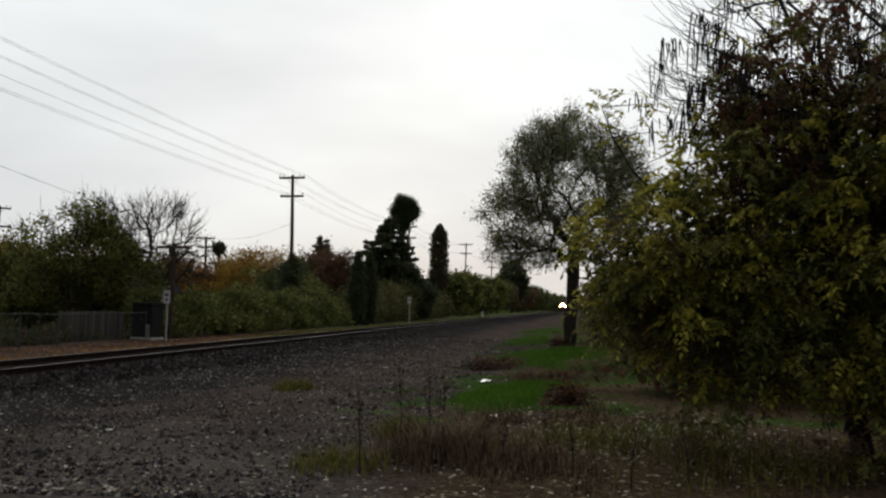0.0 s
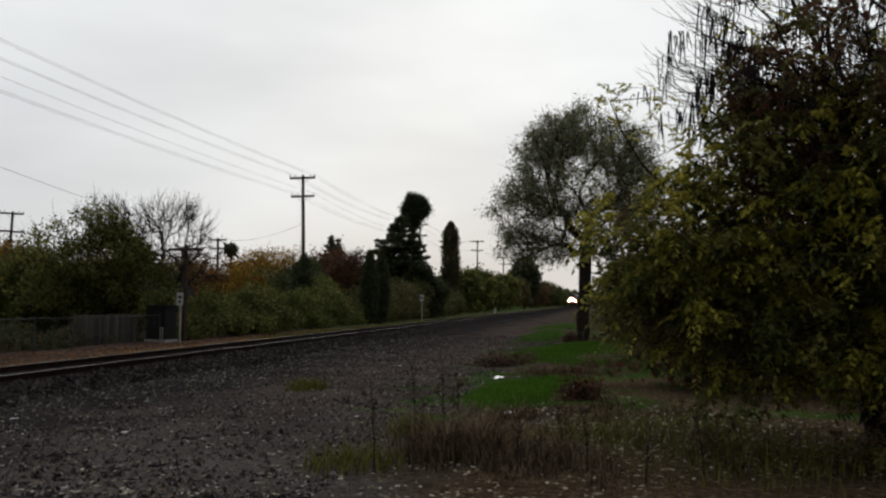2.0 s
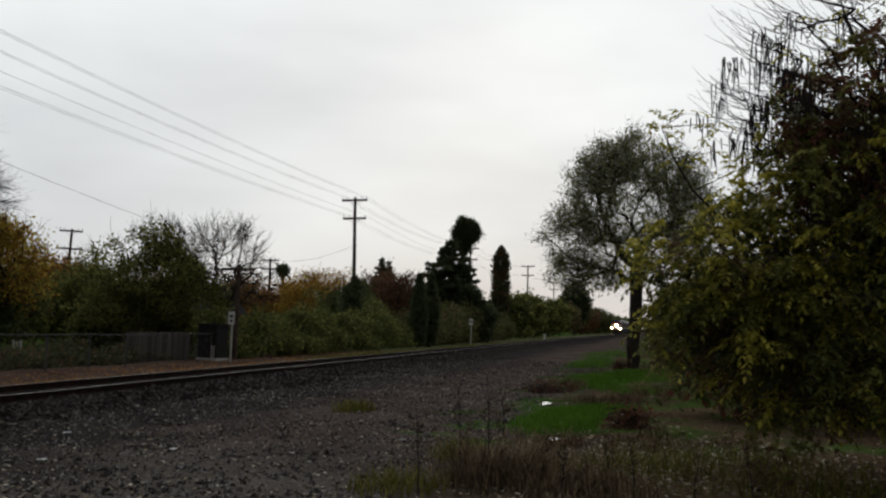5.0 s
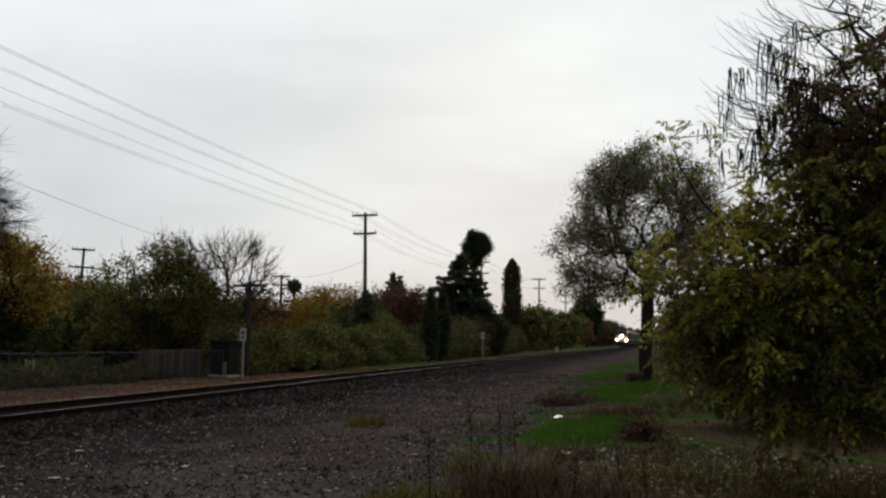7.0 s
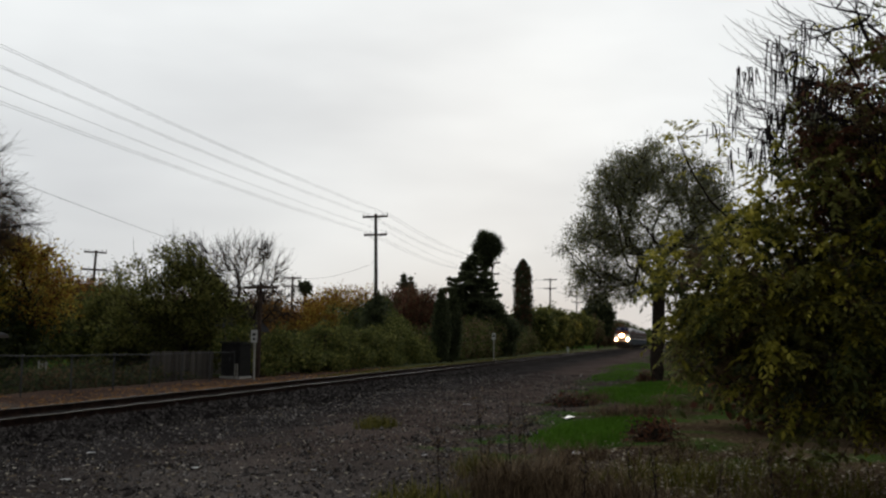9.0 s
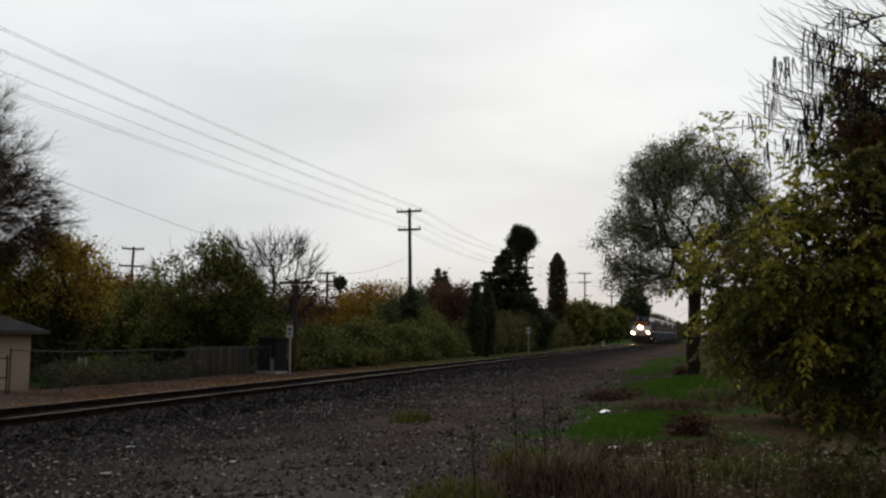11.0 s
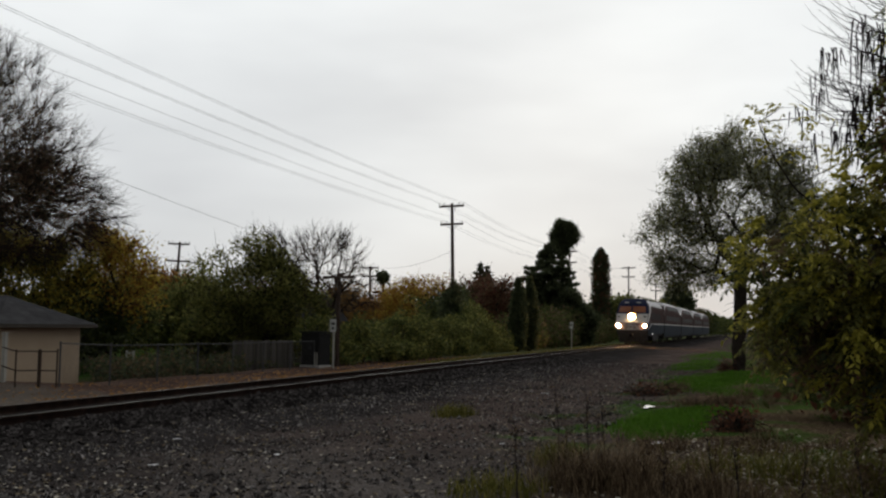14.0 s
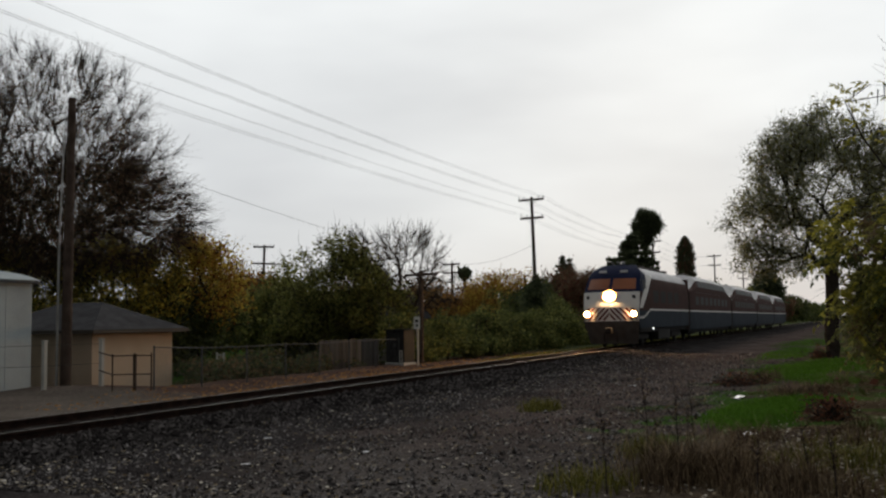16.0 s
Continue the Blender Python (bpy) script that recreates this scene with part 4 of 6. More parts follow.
def thicket(x, y, seed, near=True):
    """A loose shrub of arching stems with long compound leaves in bunches; dark and open inside."""
    r = np.random.default_rng(seed)
    ob = thing("thicket", pose(x, y, 0.08), "loose thicket with drooping yellow-green leaves and dark stems", "shrub")
    blobs = [(0.3, 0.2, 2.3, 2.1, 1.7, 1.3, 4), (-1.25, -0.3, 2.5, 1.0, 1.1, 0.7, 1.3), (-1.15, -0.3, 1.75, 1.0, 1.1, 0.6, 1.2), (-0.2, -0.4, 1.45, 1.1, 1.2, 0.6, 1),
             (1.6, -0.3, 2.3, 2.0, 1.8, 1.9, 3), (1.9, 0, 0.9, 1.5, 1.6, 0.8, 1), (0.3, 0, 3.3, 1.6, 1.4, 0.8, 1.2), (1.6, 0, 3.5, 1.6, 1.5, 0.9, 1.2)]
    high = [(1.2, 0.1, 4.1, 1.9, 1.5, 1.4, 1), (0.7, 0.1, 3.6, 1.5, 1.3, 0.8, 0.6)]
    targets = np.concatenate([in_blobs(blobs, 420, r, 0.35), in_blobs(high, 130, r)])
    rows, nodes = skeleton((1.2, 0.4, -0.1), (0.9, 0.2, 1.2), targets, r, 0.13, 0.005)
    pick = nodes[r.integers(8, len(nodes), 1500)]
    fine, tips = arching(pick, r.normal(0, 1, (1500, 3)) * (1, 1, 0.5), r.uniform(0.25, 0.9, 1500), r, 0.004, 0.2, 5)
    v, f = tubes(np.concatenate([rows, fine]), 5)
    tagged(part("stem", mesh_of("stem", v, f, M_TWIG, smooth=True), ob), kind="stuff")

    def bunches(source, count, per, wide=0.05):
        c = source[r.integers(0, len(source), count)] if isinstance(source, np.ndarray) else in_blobs(source, count, r, 0.6, 0.3, 1.1)
        return np.repeat(c, per, 0) + r.normal(0, wide, (count * per, 3))

    def foliage(label, pts, material, length=0.29, pairs=6, leaf=0.074, droop=0.6):
        tagged(part("foliage", quads_mesh("foliage", compound_leaves(pts, r, length, pairs, leaf, (-0.25, -0.5, 0), droop), 4, material), ob, label), kind="stuff")
    many = 1.0 if near else 0.7
    foliage("yellow-green drooping leaves", bunches(blobs, int(400 * many), 7), L_LIME)
    foliage("dull olive leaves", bunches(blobs, int(360 * many), 6), L_OLIVE)
    foliage("dull dark-green leaves", bunches(blobs, int(150 * many), 6), L_HEDGE)
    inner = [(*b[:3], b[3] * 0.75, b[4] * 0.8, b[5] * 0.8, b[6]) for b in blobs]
    # the dark leaf colour imitates shade in the middle of the bush
    foliage("leaves coloured dark to deepen the shade inside", in_blobs(inner, 600, r, 0.0), L_DARK, 0.3, 5, 0.09)
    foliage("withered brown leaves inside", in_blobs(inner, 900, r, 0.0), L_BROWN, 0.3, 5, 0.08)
    skirt = [(0.2, -0.5, 0.55, 1.3, 0.9, 0.5, 1), (1.5, -0.5, 0.5, 1.4, 1.0, 0.55, 1.4), (-0.6, -0.3, 0.9, 0.7, 0.8, 0.5, 0.5)]
    foliage("thin leaves on low shoots", bunches(skirt, 46, 4), L_OLIVE, 0.22, 5)
    foliage("withered leaves on low shoots", bunches(skirt, 40, 4), L_BROWN, 0.22, 5)
    foliage("withered russet leaves high up", bunches(high, 200, 5), L_RED, 0.25, 5)
    foliage("withered brown leaves high up", bunches(high, 150, 5), L_BROWN, 0.25, 5)
    foliage("dull olive leaves high up", bunches(high, 130, 5), L_OLIVE, 0.25, 6)
    if near:
        # one long shoot that reaches out of the thicket, leafy at its end
        shoot = [Vector(p) - Vector((x, y, 0.08)) for p in ((1.75, 11.5, 2.3), (1.19, 11.3, 2.79), (0.72, 11.15, 2.98), (0.37, 11.0, 3.32), (0.16, 11.0, 3.68), (0.03, 11.0, 4.02))]
        rows = [[*a, *b, 0.016 - 0.002 * i, 0.014 - 0.002 * i] for i, (a, b) in enumerate(zip(shoot, shoot[1:]))]
        ends = [np.array(shoot[5]), np.array(shoot[4])]
        for i, (dx, dy, dz) in enumerate(((0.25, 0, 0.16), (0.4, 0.1, 0.08), (0.5, 0, 0.24), (0.55, -0.1, 0.02), (-0.12, 0, 0.4))):
            a = np.array(shoot[5 - i % 3])
            rows.append([*a, *(a + (dx, dy, dz)), 0.006, 0.003])
            ends.append(a + (dx, dy, dz))
        v, f = tubes(rows, 6)
        tagged(part("shoot", mesh_of("shoot", v, f, M_TWIG, smooth=True), ob, "long bare shoot"), kind="stuff")
        foliage("yellow-green leaves at the end of a shoot", np.repeat(np.array(ends), 4, 0) + r.normal(0, 0.03, (28, 3)), L_LIME, 0.26, 6, 0.06, 0.3)
    return ob


thicket(1.95, 11.8, 91)
thicket(4.7, 12.6, 92, False)


def pod_tree(x, y, seed):
    """Bare arching branches of a taller tree with bunches of long hanging seed pods and a few thin leaves."""
    r = np.random.default_rng(seed)
    ob = thing("pod_tree", pose(x, y, 0.05), "bare-branched tree with long dark hanging seed pods", "tree")
    blobs = [(-0.5, 0, 4.9, 1.7, 1.5, 1.2, 3), (-0.9, 0, 4.2, 1.1, 1.2, 0.6, 1.0), (0.8, 0, 5.2, 2.2, 1.8, 1.9, 3), (0.5, 0, 3.9, 1.6, 1.5, 0.8, 1.2)]
    targets = in_blobs(blobs, 330, r, 0.2)
    rows, nodes = skeleton((0.6, 0.3, -0.1), (0.4, 0.1, 2.6), targets, r, 0.11, 0.006, 0.05)
    n = 900
    pick = nodes[r.integers(9, len(nodes), n)]
    away = (pick - (0.6, 0.1, 4.2)) * (1.0, 0.5, 0.3) + r.normal(0, 0.5, (n, 3)) * (1, 1, 0.4) - (0.35, 0, 0)
    fine, knots = arching(pick, away, r.uniform(0.3, 1.0, n), r, 0.0055, 0.8)
    v, f = tubes(np.concatenate([rows, fine]), 5)
    tagged(part("branch", mesh_of("branch", v, f, M_TWIG, smooth=True), ob), kind="stuff")
    low = knots[knots[:, 2] < 5.6]
    centres = low[r.integers(0, len(low), 150)]
    p = np.repeat(centres, 7, 0) + r.normal(0, 1, (150 * 7, 3)) * (0.06, 0.06, 0.03)
    n = len(p)
    q = p + np.stack([r.normal(0, 0.03, n), r.normal(0, 0.03, n), -r.uniform(0.14, 0.42, n)], -1)
    v, f = tubes(np.concatenate([p, q, np.full((n, 1), 0.0085), np.full((n, 1), 0.004)], 1), 5)
    tagged(part("seed_pod", mesh_of("seed_pod", v, f, M_TWIG), ob, "long dark hanging seed pods"), kind="stuff")

    def foliage(label, pts, material):
        tagged(part("foliage", quads_mesh("foliage", compound_leaves(pts, r, 0.26, 6, 0.06), 4, material), ob, label), kind="stuff")
    foliage("few pale green leaves", np.repeat(targets[r.integers(0, len(targets), 46)], 3, 0) + r.normal(0, 0.05, (138, 3)), L_GREY)
    foliage("few yellow-green leaves", np.repeat(targets[r.integers(0, len(targets), 50)], 3, 0) + r.normal(0, 0.05, (150, 3)), L_LIME)
    foliage("withered brown leaves", in_blobs([(1.0, 0.2, 4.3, 2.0, 1.5, 1.4, 1)], 450, r), L_BROWN)
    return ob


pod_tree(3.0, 12.2, 95)

# dark scrub behind the thicket and along the field's edge
for i, (x, y, h, rad, mat, sec) in enumerate([(3.2, 21, 3.4, 2.4, L_HEDGE, L_RED), (4.6, 27, 4.4, 3.0, L_BROWN, L_HEDGE), (5.2, 35, 5.6, 3.4, L_HEDGE, L_BROWN), (7.5, 30, 6.0, 4.0, L_HEDGE, L_DARK),
                                              (5.4, 46, 6.2, 3.8, L_BROWN, L_HEDGE), (1.9, 47.5, 4.6, 2.3, L_BROWN, L_HEDGE), (7.0, 58, 7.0, 4.6, L_HEDGE, L_BROWN), (10, 75, 7.5, 6.0, L_BROWN, L_HEDGE), (8, 19, 5.5, 3.5, L_HEDGE, L_DARK),
                                              (9.5, 100, 8, 6.0, L_HEDGE, L_BROWN), (9, 135, 8.5, 7.0, L_BROWN, L_HEDGE), (9.5, 180, 9, 8.0, L_HEDGE, L_BROWN)]):
    tree("scrub", "dark tangled scrub along the field's edge", x, y, 0.05, h, (0, 0, h * 0.22),
         [(0, 0, h * 0.48, rad, rad, h * 0.47, 3), (-rad * 0.4, 0, h * 0.3, rad * 0.7, rad * 0.7, h * 0.3, 1)], mat, 110, 0.12 if y < 60 else 0.35, 8000 if y < 60 else 3000, 0.12,
         0.25, 300 + i, 400, 0.8, 0.008, second=sec, second_share=0.4, category="shrub", near=0.4, group="field-edge scrub")


# ---------------------------------------------------------------- small things on the ground
def brush_pile(x, y, w, h, n, seed, label):
    """A heap of dead sticks and withered leaves."""
    r = np.random.default_rng(seed)
    ob = thing("brush_pile", pose(x, y, float(ground_height(x, y))), label, "brush")
    p = np.stack([r.normal(0, w * 0.4, n), r.normal(0, w * 0.35, n), np.abs(r.normal(0, h * 0.4, n))], -1)
    d = r.normal(0, 1, (n, 3)) * (1, 1, 0.45)
    q = p + d / np.linalg.norm(d, axis=1)[:, None] * r.uniform(0.2, 0.8, n)[:, None] * min(1.0, 1.1 * w)
    q[:, 2] = np.maximum(q[:, 2], 0.01)
    v, f = tubes(np.concatenate([p, q, np.full((n, 1), 0.011), np.full((n, 1), 0.004)], 1), 5)
    tagged(part("stick", mesh_of("stick", v, f, M_BARK), ob), kind="stuff")
    tagged(part("dead_leaf", quads_mesh("dead_leaf", leaves(p[r.integers(0, n, n * 3)], 0.05, r, scatter=0.1), 4, L_RED), ob, "withered brown leaves"), kind="stuff")
    return ob


brush_pile(-0.4, 17.5, 0.42, 0.4, 150, 401, "dark heap of dead branches beside the grass")
brush_pile(-2.9, 27.5, 0.8, 0.25, 120, 403, "low scatter of dead branches at the gravel's edge")
brush_pile(-1.5, 44.0, 0.5, 0.5, 120, 404, "suckers and dead twigs round the willow's foot")


def puddle(x, y, rx, ry, seed):
    """A shallow rain puddle with a wavy rim."""
    r = np.random.default_rng(seed)
    z = float(ground_height(x, y)) + 0.035
    a = np.arange(28) * 2 * math.pi / 28
    k = 1 + 0.22 * np.sin(3 * a + 1) + 0.1 * r.normal(0, 1, 28)
    top = [(x + rx * kk * math.cos(t), y + ry * kk * math.sin(t), z) for t, kk in zip(a, k)]
    low = [(px * 1.0, py, z - 0.05) for px, py, _ in top]
    f = [tuple(range(28))] + [(i, i + 28, (i + 1) % 28 + 28, (i + 1) % 28) for i in range(28)]
    ob = new("puddle", mesh_of("puddle", top + low, f, M_WATER))
    return tagged(ob, "shallow rain puddle reflecting the grey sky", "puddle")


M_WATER = shade("puddle_water", [(0.02, 0.018, 0.015), (0.03, 0.027, 0.023)], 2, 0.04, specular=0.6)
puddle(-2.45, 23.0, 0.1, 0.42, 1)
puddle(-1.5, 15.4, 0.1, 0.22, 2)


def litter_piece(x, y, w, turn):
    """A crumpled scrap of white paper or plastic."""
    r = np.random.default_rng(int(1000 * abs(x)))
    n = 6
    gr = [(w * (i / (n - 1) - 0.5), w * 0.7 * (j / (n - 1) - 0.5), 0.03 + w * 0.14 * r.random()) for j in range(n) for i in range(n)]
    f = [(j * n + i, j * n + i + 1, (j + 1) * n + i + 1, (j + 1) * n + i) for j in range(n - 1) for i in range(n - 1)]
    ob = new("litter", mesh_of("litter", gr, f, shade("litter_white", [(0.5, 0.5, 0.5), (0.7, 0.7, 0.7)], 5, 0.6)))
    ob.matrix_basis = pose(x, y, float(ground_height(x, y)), 0, 0, turn)
    return tagged(ob, "crumpled scrap of white litter on gravel", "litter", "litter scraps")


for x, y, w, turn in ((-5.53, 26.3, 0.2, 20), (-7.2, 10.8, 0.12, 50), (-6.3, 12.4, 0.1, 80), (-4.7, 12.6, 0.09, 10), (-8.6, 13.5, 0.12, 35), (-3.7, 14.6, 0.08, 60)):
    litter_piece(x, y, w, turn)

# ---------------------------------------------------------------- poles and wires
M_INSULATOR = shade("insulator", [(0.05, 0.055, 0.06), (0.1, 0.11, 0.12)], 3, 0.3)


def utility_pole(x, y, top, arms, label, lean=0.0, r=0.21, z=-0.4, turn=0.0):
    """A timber pole with cross-arms (height, width) that carry insulators."""
    ob = thing("utility_pole", pose(x, y, z, 0, lean, turn), label, "utility pole", "utility poles")
    h = top - z
    v, f = tubes([[0, 0, -0.3, 0, 0, h * 0.5, r, r * 0.85], [0, 0, h * 0.5, 0, 0, h, r * 0.85, r * 0.65], [0, 0, h, 0, 0, h + 0.02, r * 0.65, 0.01]], 10)
    part("pole", mesh_of("pole", v, f, M_POLE, smooth=True), ob)
    pins = mesh_of("insulator", *tubes([[0, 0, 0, 0, 0, 0.12, 0.02, 0.02], [0, 0, 0.12, 0, 0, 0.2, 0.06, 0.05], [0, 0, 0.2, 0, 0, 0.26, 0.05, 0.02]], 8), M_INSULATOR)
    for k, (az, aw) in enumerate(arms):
        hz = az - z
        arm = part("crossarm", bm_mesh("crossarm", box_bm(aw, 0.12, 0.2, (0, -0.16, hz - 0.05), 0.01), M_POLE), ob)
        for s in ((-0.48, -0.3, 0.3, 0.48) if k == 0 else (-0.46, -0.2, 0.46)):
            part("insulator", pins, arm, m=pose(s * aw, -0.16, hz + 0.13))
        v, f = tubes([[-aw * 0.25, -0.16, hz, 0, -0.13, hz - 0.55, 0.018, 0.018], [aw * 0.25, -0.16, hz, 0, -0.13, hz - 0.55, 0.018, 0.018]], 5)
        part("brace", mesh_of("brace", v, f, M_INSULATOR), ob)
    return ob


POLE_X = -28.0
utility_pole(POLE_X, 90.5, 13.7, [(13.35, 2.5), (11.6, 2.3)], "tall dark timber utility pole with two cross-arms", -1.2)
utility_pole(POLE_X, 150, 13.9, [(13.5, 2.5), (11.8, 2.3)], "timber utility pole rising behind dark evergreens")
utility_pole(POLE_X, 220.5, 15.6, [(15.2, 3.0), (13.2, 2.8)], "distant timber utility pole with two cross-arms")
utility_pole(POLE_X, 279, 14.6, [(14.2, 3.0), (12.4, 2.8)], "distant timber utility pole along the line")
utility_pole(POLE_X, 352, 14.6, [(14.2, 3.0)], "far timber utility pole along the line")
utility_pole(POLE_X - 1, -34, 17.0, [(16.6, 2.5), (14.8, 2.3)], "tall timber utility pole beside the line")
utility_pole(-65.4, 100.6, 11.4, [(11.1, 2.9), (9.1, 3.4)], "leaning timber utility pole among autumn trees", 3.0)
utility_pole(-47.8, 118, 9.5, [(9.2, 2.4), (8.1, 2.2)], "thin timber utility pole over the hedge")
near_pole = utility_pole(-24.5, 25.95, 9.65, [], "bare dark timber pole standing beside the pump house", 0.9, 0.19)

# pale conduit and guy pipe at the bare pole
v, f = tubes([[-24.73, 25.78, -0.3, -24.69, 25.8, 4.6, 0.045, 0.04], [-24.69, 25.8, 4.6, -24.52, 25.84, 9.3, 0.028, 0.02]], 8)
conduit = new("conduit", mesh_of("conduit", v, f, shade("pale_pipe", [(0.16, 0.155, 0.14), (0.28, 0.27, 0.25)], 3, 0.8)))
tagged(conduit, "pale conduit pipe running up a timber pole", "conduit")


def wire(a, b, sag, r, name="power_line"):
    a, b = Vector(a), Vector(b)
    pts = []
    for i in range(25):
        f = i / 24
        p = a.lerp(b, f)
        p.z -= sag * 4 * f * (1 - f)
        pts.append(p)
    ring = [(r * math.cos(a), r * math.sin(a)) for a in (0.5, 1.757, 3.013, 4.27, 5.527)]
    v = [(p.x + c, p.y, p.z + s) for p in pts for c, s in ring]
    f = [(i * 5 + k, i * 5 + (k + 1) % 5, i * 5 + 5 + (k + 1) % 5, i * 5 + 5 + k) for i in range(24) for k in range(5)]
    ob = new(name, mesh_of(name, v, f, M_WIRE))
    return tagged(ob, "thin dark overhead wire strung between poles", "wire", "overhead wires")


for k, (s, z0, z1, sag) in enumerate([(-1.2, 13.6, 16.75, 1.25), (-0.75, 13.6, 16.75, 1.35), (0.75, 13.6, 16.75, 1.2), (1.2, 13.6, 16.75, 1.3),
                                      (-1.06, 11.85, 14.8, 1.1), (-0.46, 11.85, 14.8, 1.2), (1.06, 11.85, 14.8, 1.15)]):
    top = z0 > 13
    wire((POLE_X + s, 90.3, z0), (POLE_X - 1 + s, -34, z1), sag, 0.0085)
    wire((POLE_X + s, 90.3, z0), (POLE_X + s, 149.8, z0 + 0.15), 0.9, 0.010)
    wire((POLE_X + s, 149.8, z0 + 0.15), (POLE_X + s, 220.3, z0 + 1.6), 1.0, 0.010)
wire((-65.4, 100.6, 9.3), (-47.8, 118, 8.4), 0.5, 0.02)
wire((-30.1, 30, 9.9), (-37.4, 70, 8.9), 0.12, 0.012)
wire((-47.8, 118, 9.4), (-28, 90.5, 9.2), 0.8, 0.014)

# ---------------------------------------------------------------- pump house, white shed, fence, signs
M_STUCCO = shade("tan_stucco", [(0.28, 0.21, 0.148), (0.335, 0.256, 0.183), (0.38, 0.295, 0.215)], 0.8, 0.9, 0.3, 60)
M_SHINGLE = shade("grey_shingle", [(0.028, 0.027, 0.028), (0.048, 0.047, 0.049), (0.07, 0.068, 0.07)], 2.5, 0.9, 0.4, 30, island=0.3, specular=0.02)
M_CONCRETE = shade("concrete", [(0.25, 0.24, 0.225), (0.36, 0.35, 0.33)], 2, 0.9, 0.3, 40)
M_WHITE = shade("white_metal", [(0.24, 0.27, 0.275), (0.33, 0.36, 0.36), (0.38, 0.41, 0.41)], 0.7, 0.5, 0.05, 20)
M_TRIM = shade("dark_trim", [(0.04, 0.033, 0.028), (0.07, 0.06, 0.05)], 3, 0.7)
M_STEEL = shade("galvanised_steel", [(0.04, 0.04, 0.04), (0.08, 0.08, 0.08)], 5, 0.7)
M_RUST = shade("rusty_steel", [(0.025, 0.017, 0.013), (0.06, 0.04, 0.03)], 6, 0.8)
M_POST = shade("pale_post", [(0.26, 0.25, 0.22), (0.38, 0.365, 0.33)], 4, 0.8)
M_PLANK = shade("weathered_board", [(0.032, 0.028, 0.024), (0.065, 0.058, 0.05), (0.1, 0.09, 0.08)], 3, 0.9, 0.4, 40, island=0.6)
M_BLACK = shade("black_paint", [(0.008, 0.008, 0.008), (0.02, 0.019, 0.018)], 3, 0.6)
M_SIGN = shade("sign_white", [(0.38, 0.38, 0.36), (0.5, 0.5, 0.48)], 5, 0.6)


def hip_roof(x0, x1, y0, y1, z, rise, rx0, rx1, over=0.45):
    """A hip roof with a short ridge along x and a boxed eave."""
    yy = (y0 + y1) / 2
    a = [(x0 - over, y0 - over, z), (x1 + over, y0 - over, z), (x1 + over, y1 + over, z), (x0 - over, y1 + over, z)]
    b = [(p[0], p[1], z + 0.12) for p in a]
    rdg = [(rx0, yy, z + rise), (rx1, yy, z + rise)]
    v = a + b + rdg
    f = [(0, 3, 2, 1), (0, 1, 5, 4), (1, 2, 6, 5), (2, 3, 7, 6), (3, 0, 4, 7), (4, 5, 9, 8), (5, 6, 9), (6, 7, 8, 9), (7, 4, 8)]
    return v, f, [1, 1, 1, 1, 1, 0, 0, 0, 0]


def pump_house():
    x0, x1, y0, y1, zb, zt = -29.6, -24.6, 27.3, 31.7, -0.75, 1.62
    ob = thing("pump_house", pose(0, 0, 0), "small tan stucco pump house with a grey hip roof", "building")
    part("wall", bm_mesh("wall", box_bm(x1 - x0, y1 - y0, zt - zb - 0.2, ((x0 + x1) / 2, (y0 + y1) / 2, zb + 0.2), 0.02), M_STUCCO), ob)
    part("footing", bm_mesh("footing", box_bm(x1 - x0 + 0.08, y1 - y0 + 0.08, 0.35, ((x0 + x1) / 2, (y0 + y1) / 2, zb - 0.15), 0.02), M_CONCRETE), ob, "pale concrete footing")
    roof = part("roof", mesh_of("roof", *hip_roof(x0, x1, y0, y1, zt, 1.15, -28.0, -26.1)[:2], [M_SHINGLE, M_TRIM], hip_roof(x0, x1, y0, y1, zt, 1.15, -28.0, -26.1)[2]), ob)
    # shingle courses on the two slopes that face the railway
    vs = []
    for face in range(2):
        for c in range(9):
            f0 = c / 9
            if face == 0:
                a0, b0 = Vector((x1 + 0.45, y0 - 0.45, zt + 0.12)), Vector((x1 + 0.45, y1 + 0.45, zt + 0.12))
                ap = bp = Vector((-26.1, (y0 + y1) / 2, zt + 1.15))
            else:
                a0, b0 = Vector((x0 - 0.45, y0 - 0.45, zt + 0.12)), Vector((x1 + 0.45, y0 - 0.45, zt + 0.12))
                ap, bp = Vector((-28.0, (y0 + y1) / 2, zt + 1.15)), Vector((-26.1, (y0 + y1) / 2, zt + 1.15))
            lift = Vector((0.008, -0.008, 0.014))
            l0, l1 = a0.lerp(ap, f0) + lift, b0.lerp(bp, f0) + lift
            u0, u1 = a0.lerp(ap, f0 + 0.115) + lift * 0.3, b0.lerp(bp, f0 + 0.115) + lift * 0.3
            m = max(1, int((l1 - l0).length / 0.45))
            for k in range(m):
                vs += [l0.lerp(l1, k / m), l0.lerp(l1, (k + 0.96) / m), u0.lerp(u1, (k + 0.96) / m), u0.lerp(u1, k / m)]
    part("shingle", quads_mesh("shingle", [tuple(p) for p in vs], 4, M_SHINGLE), roof)
    return ob


pump_house()


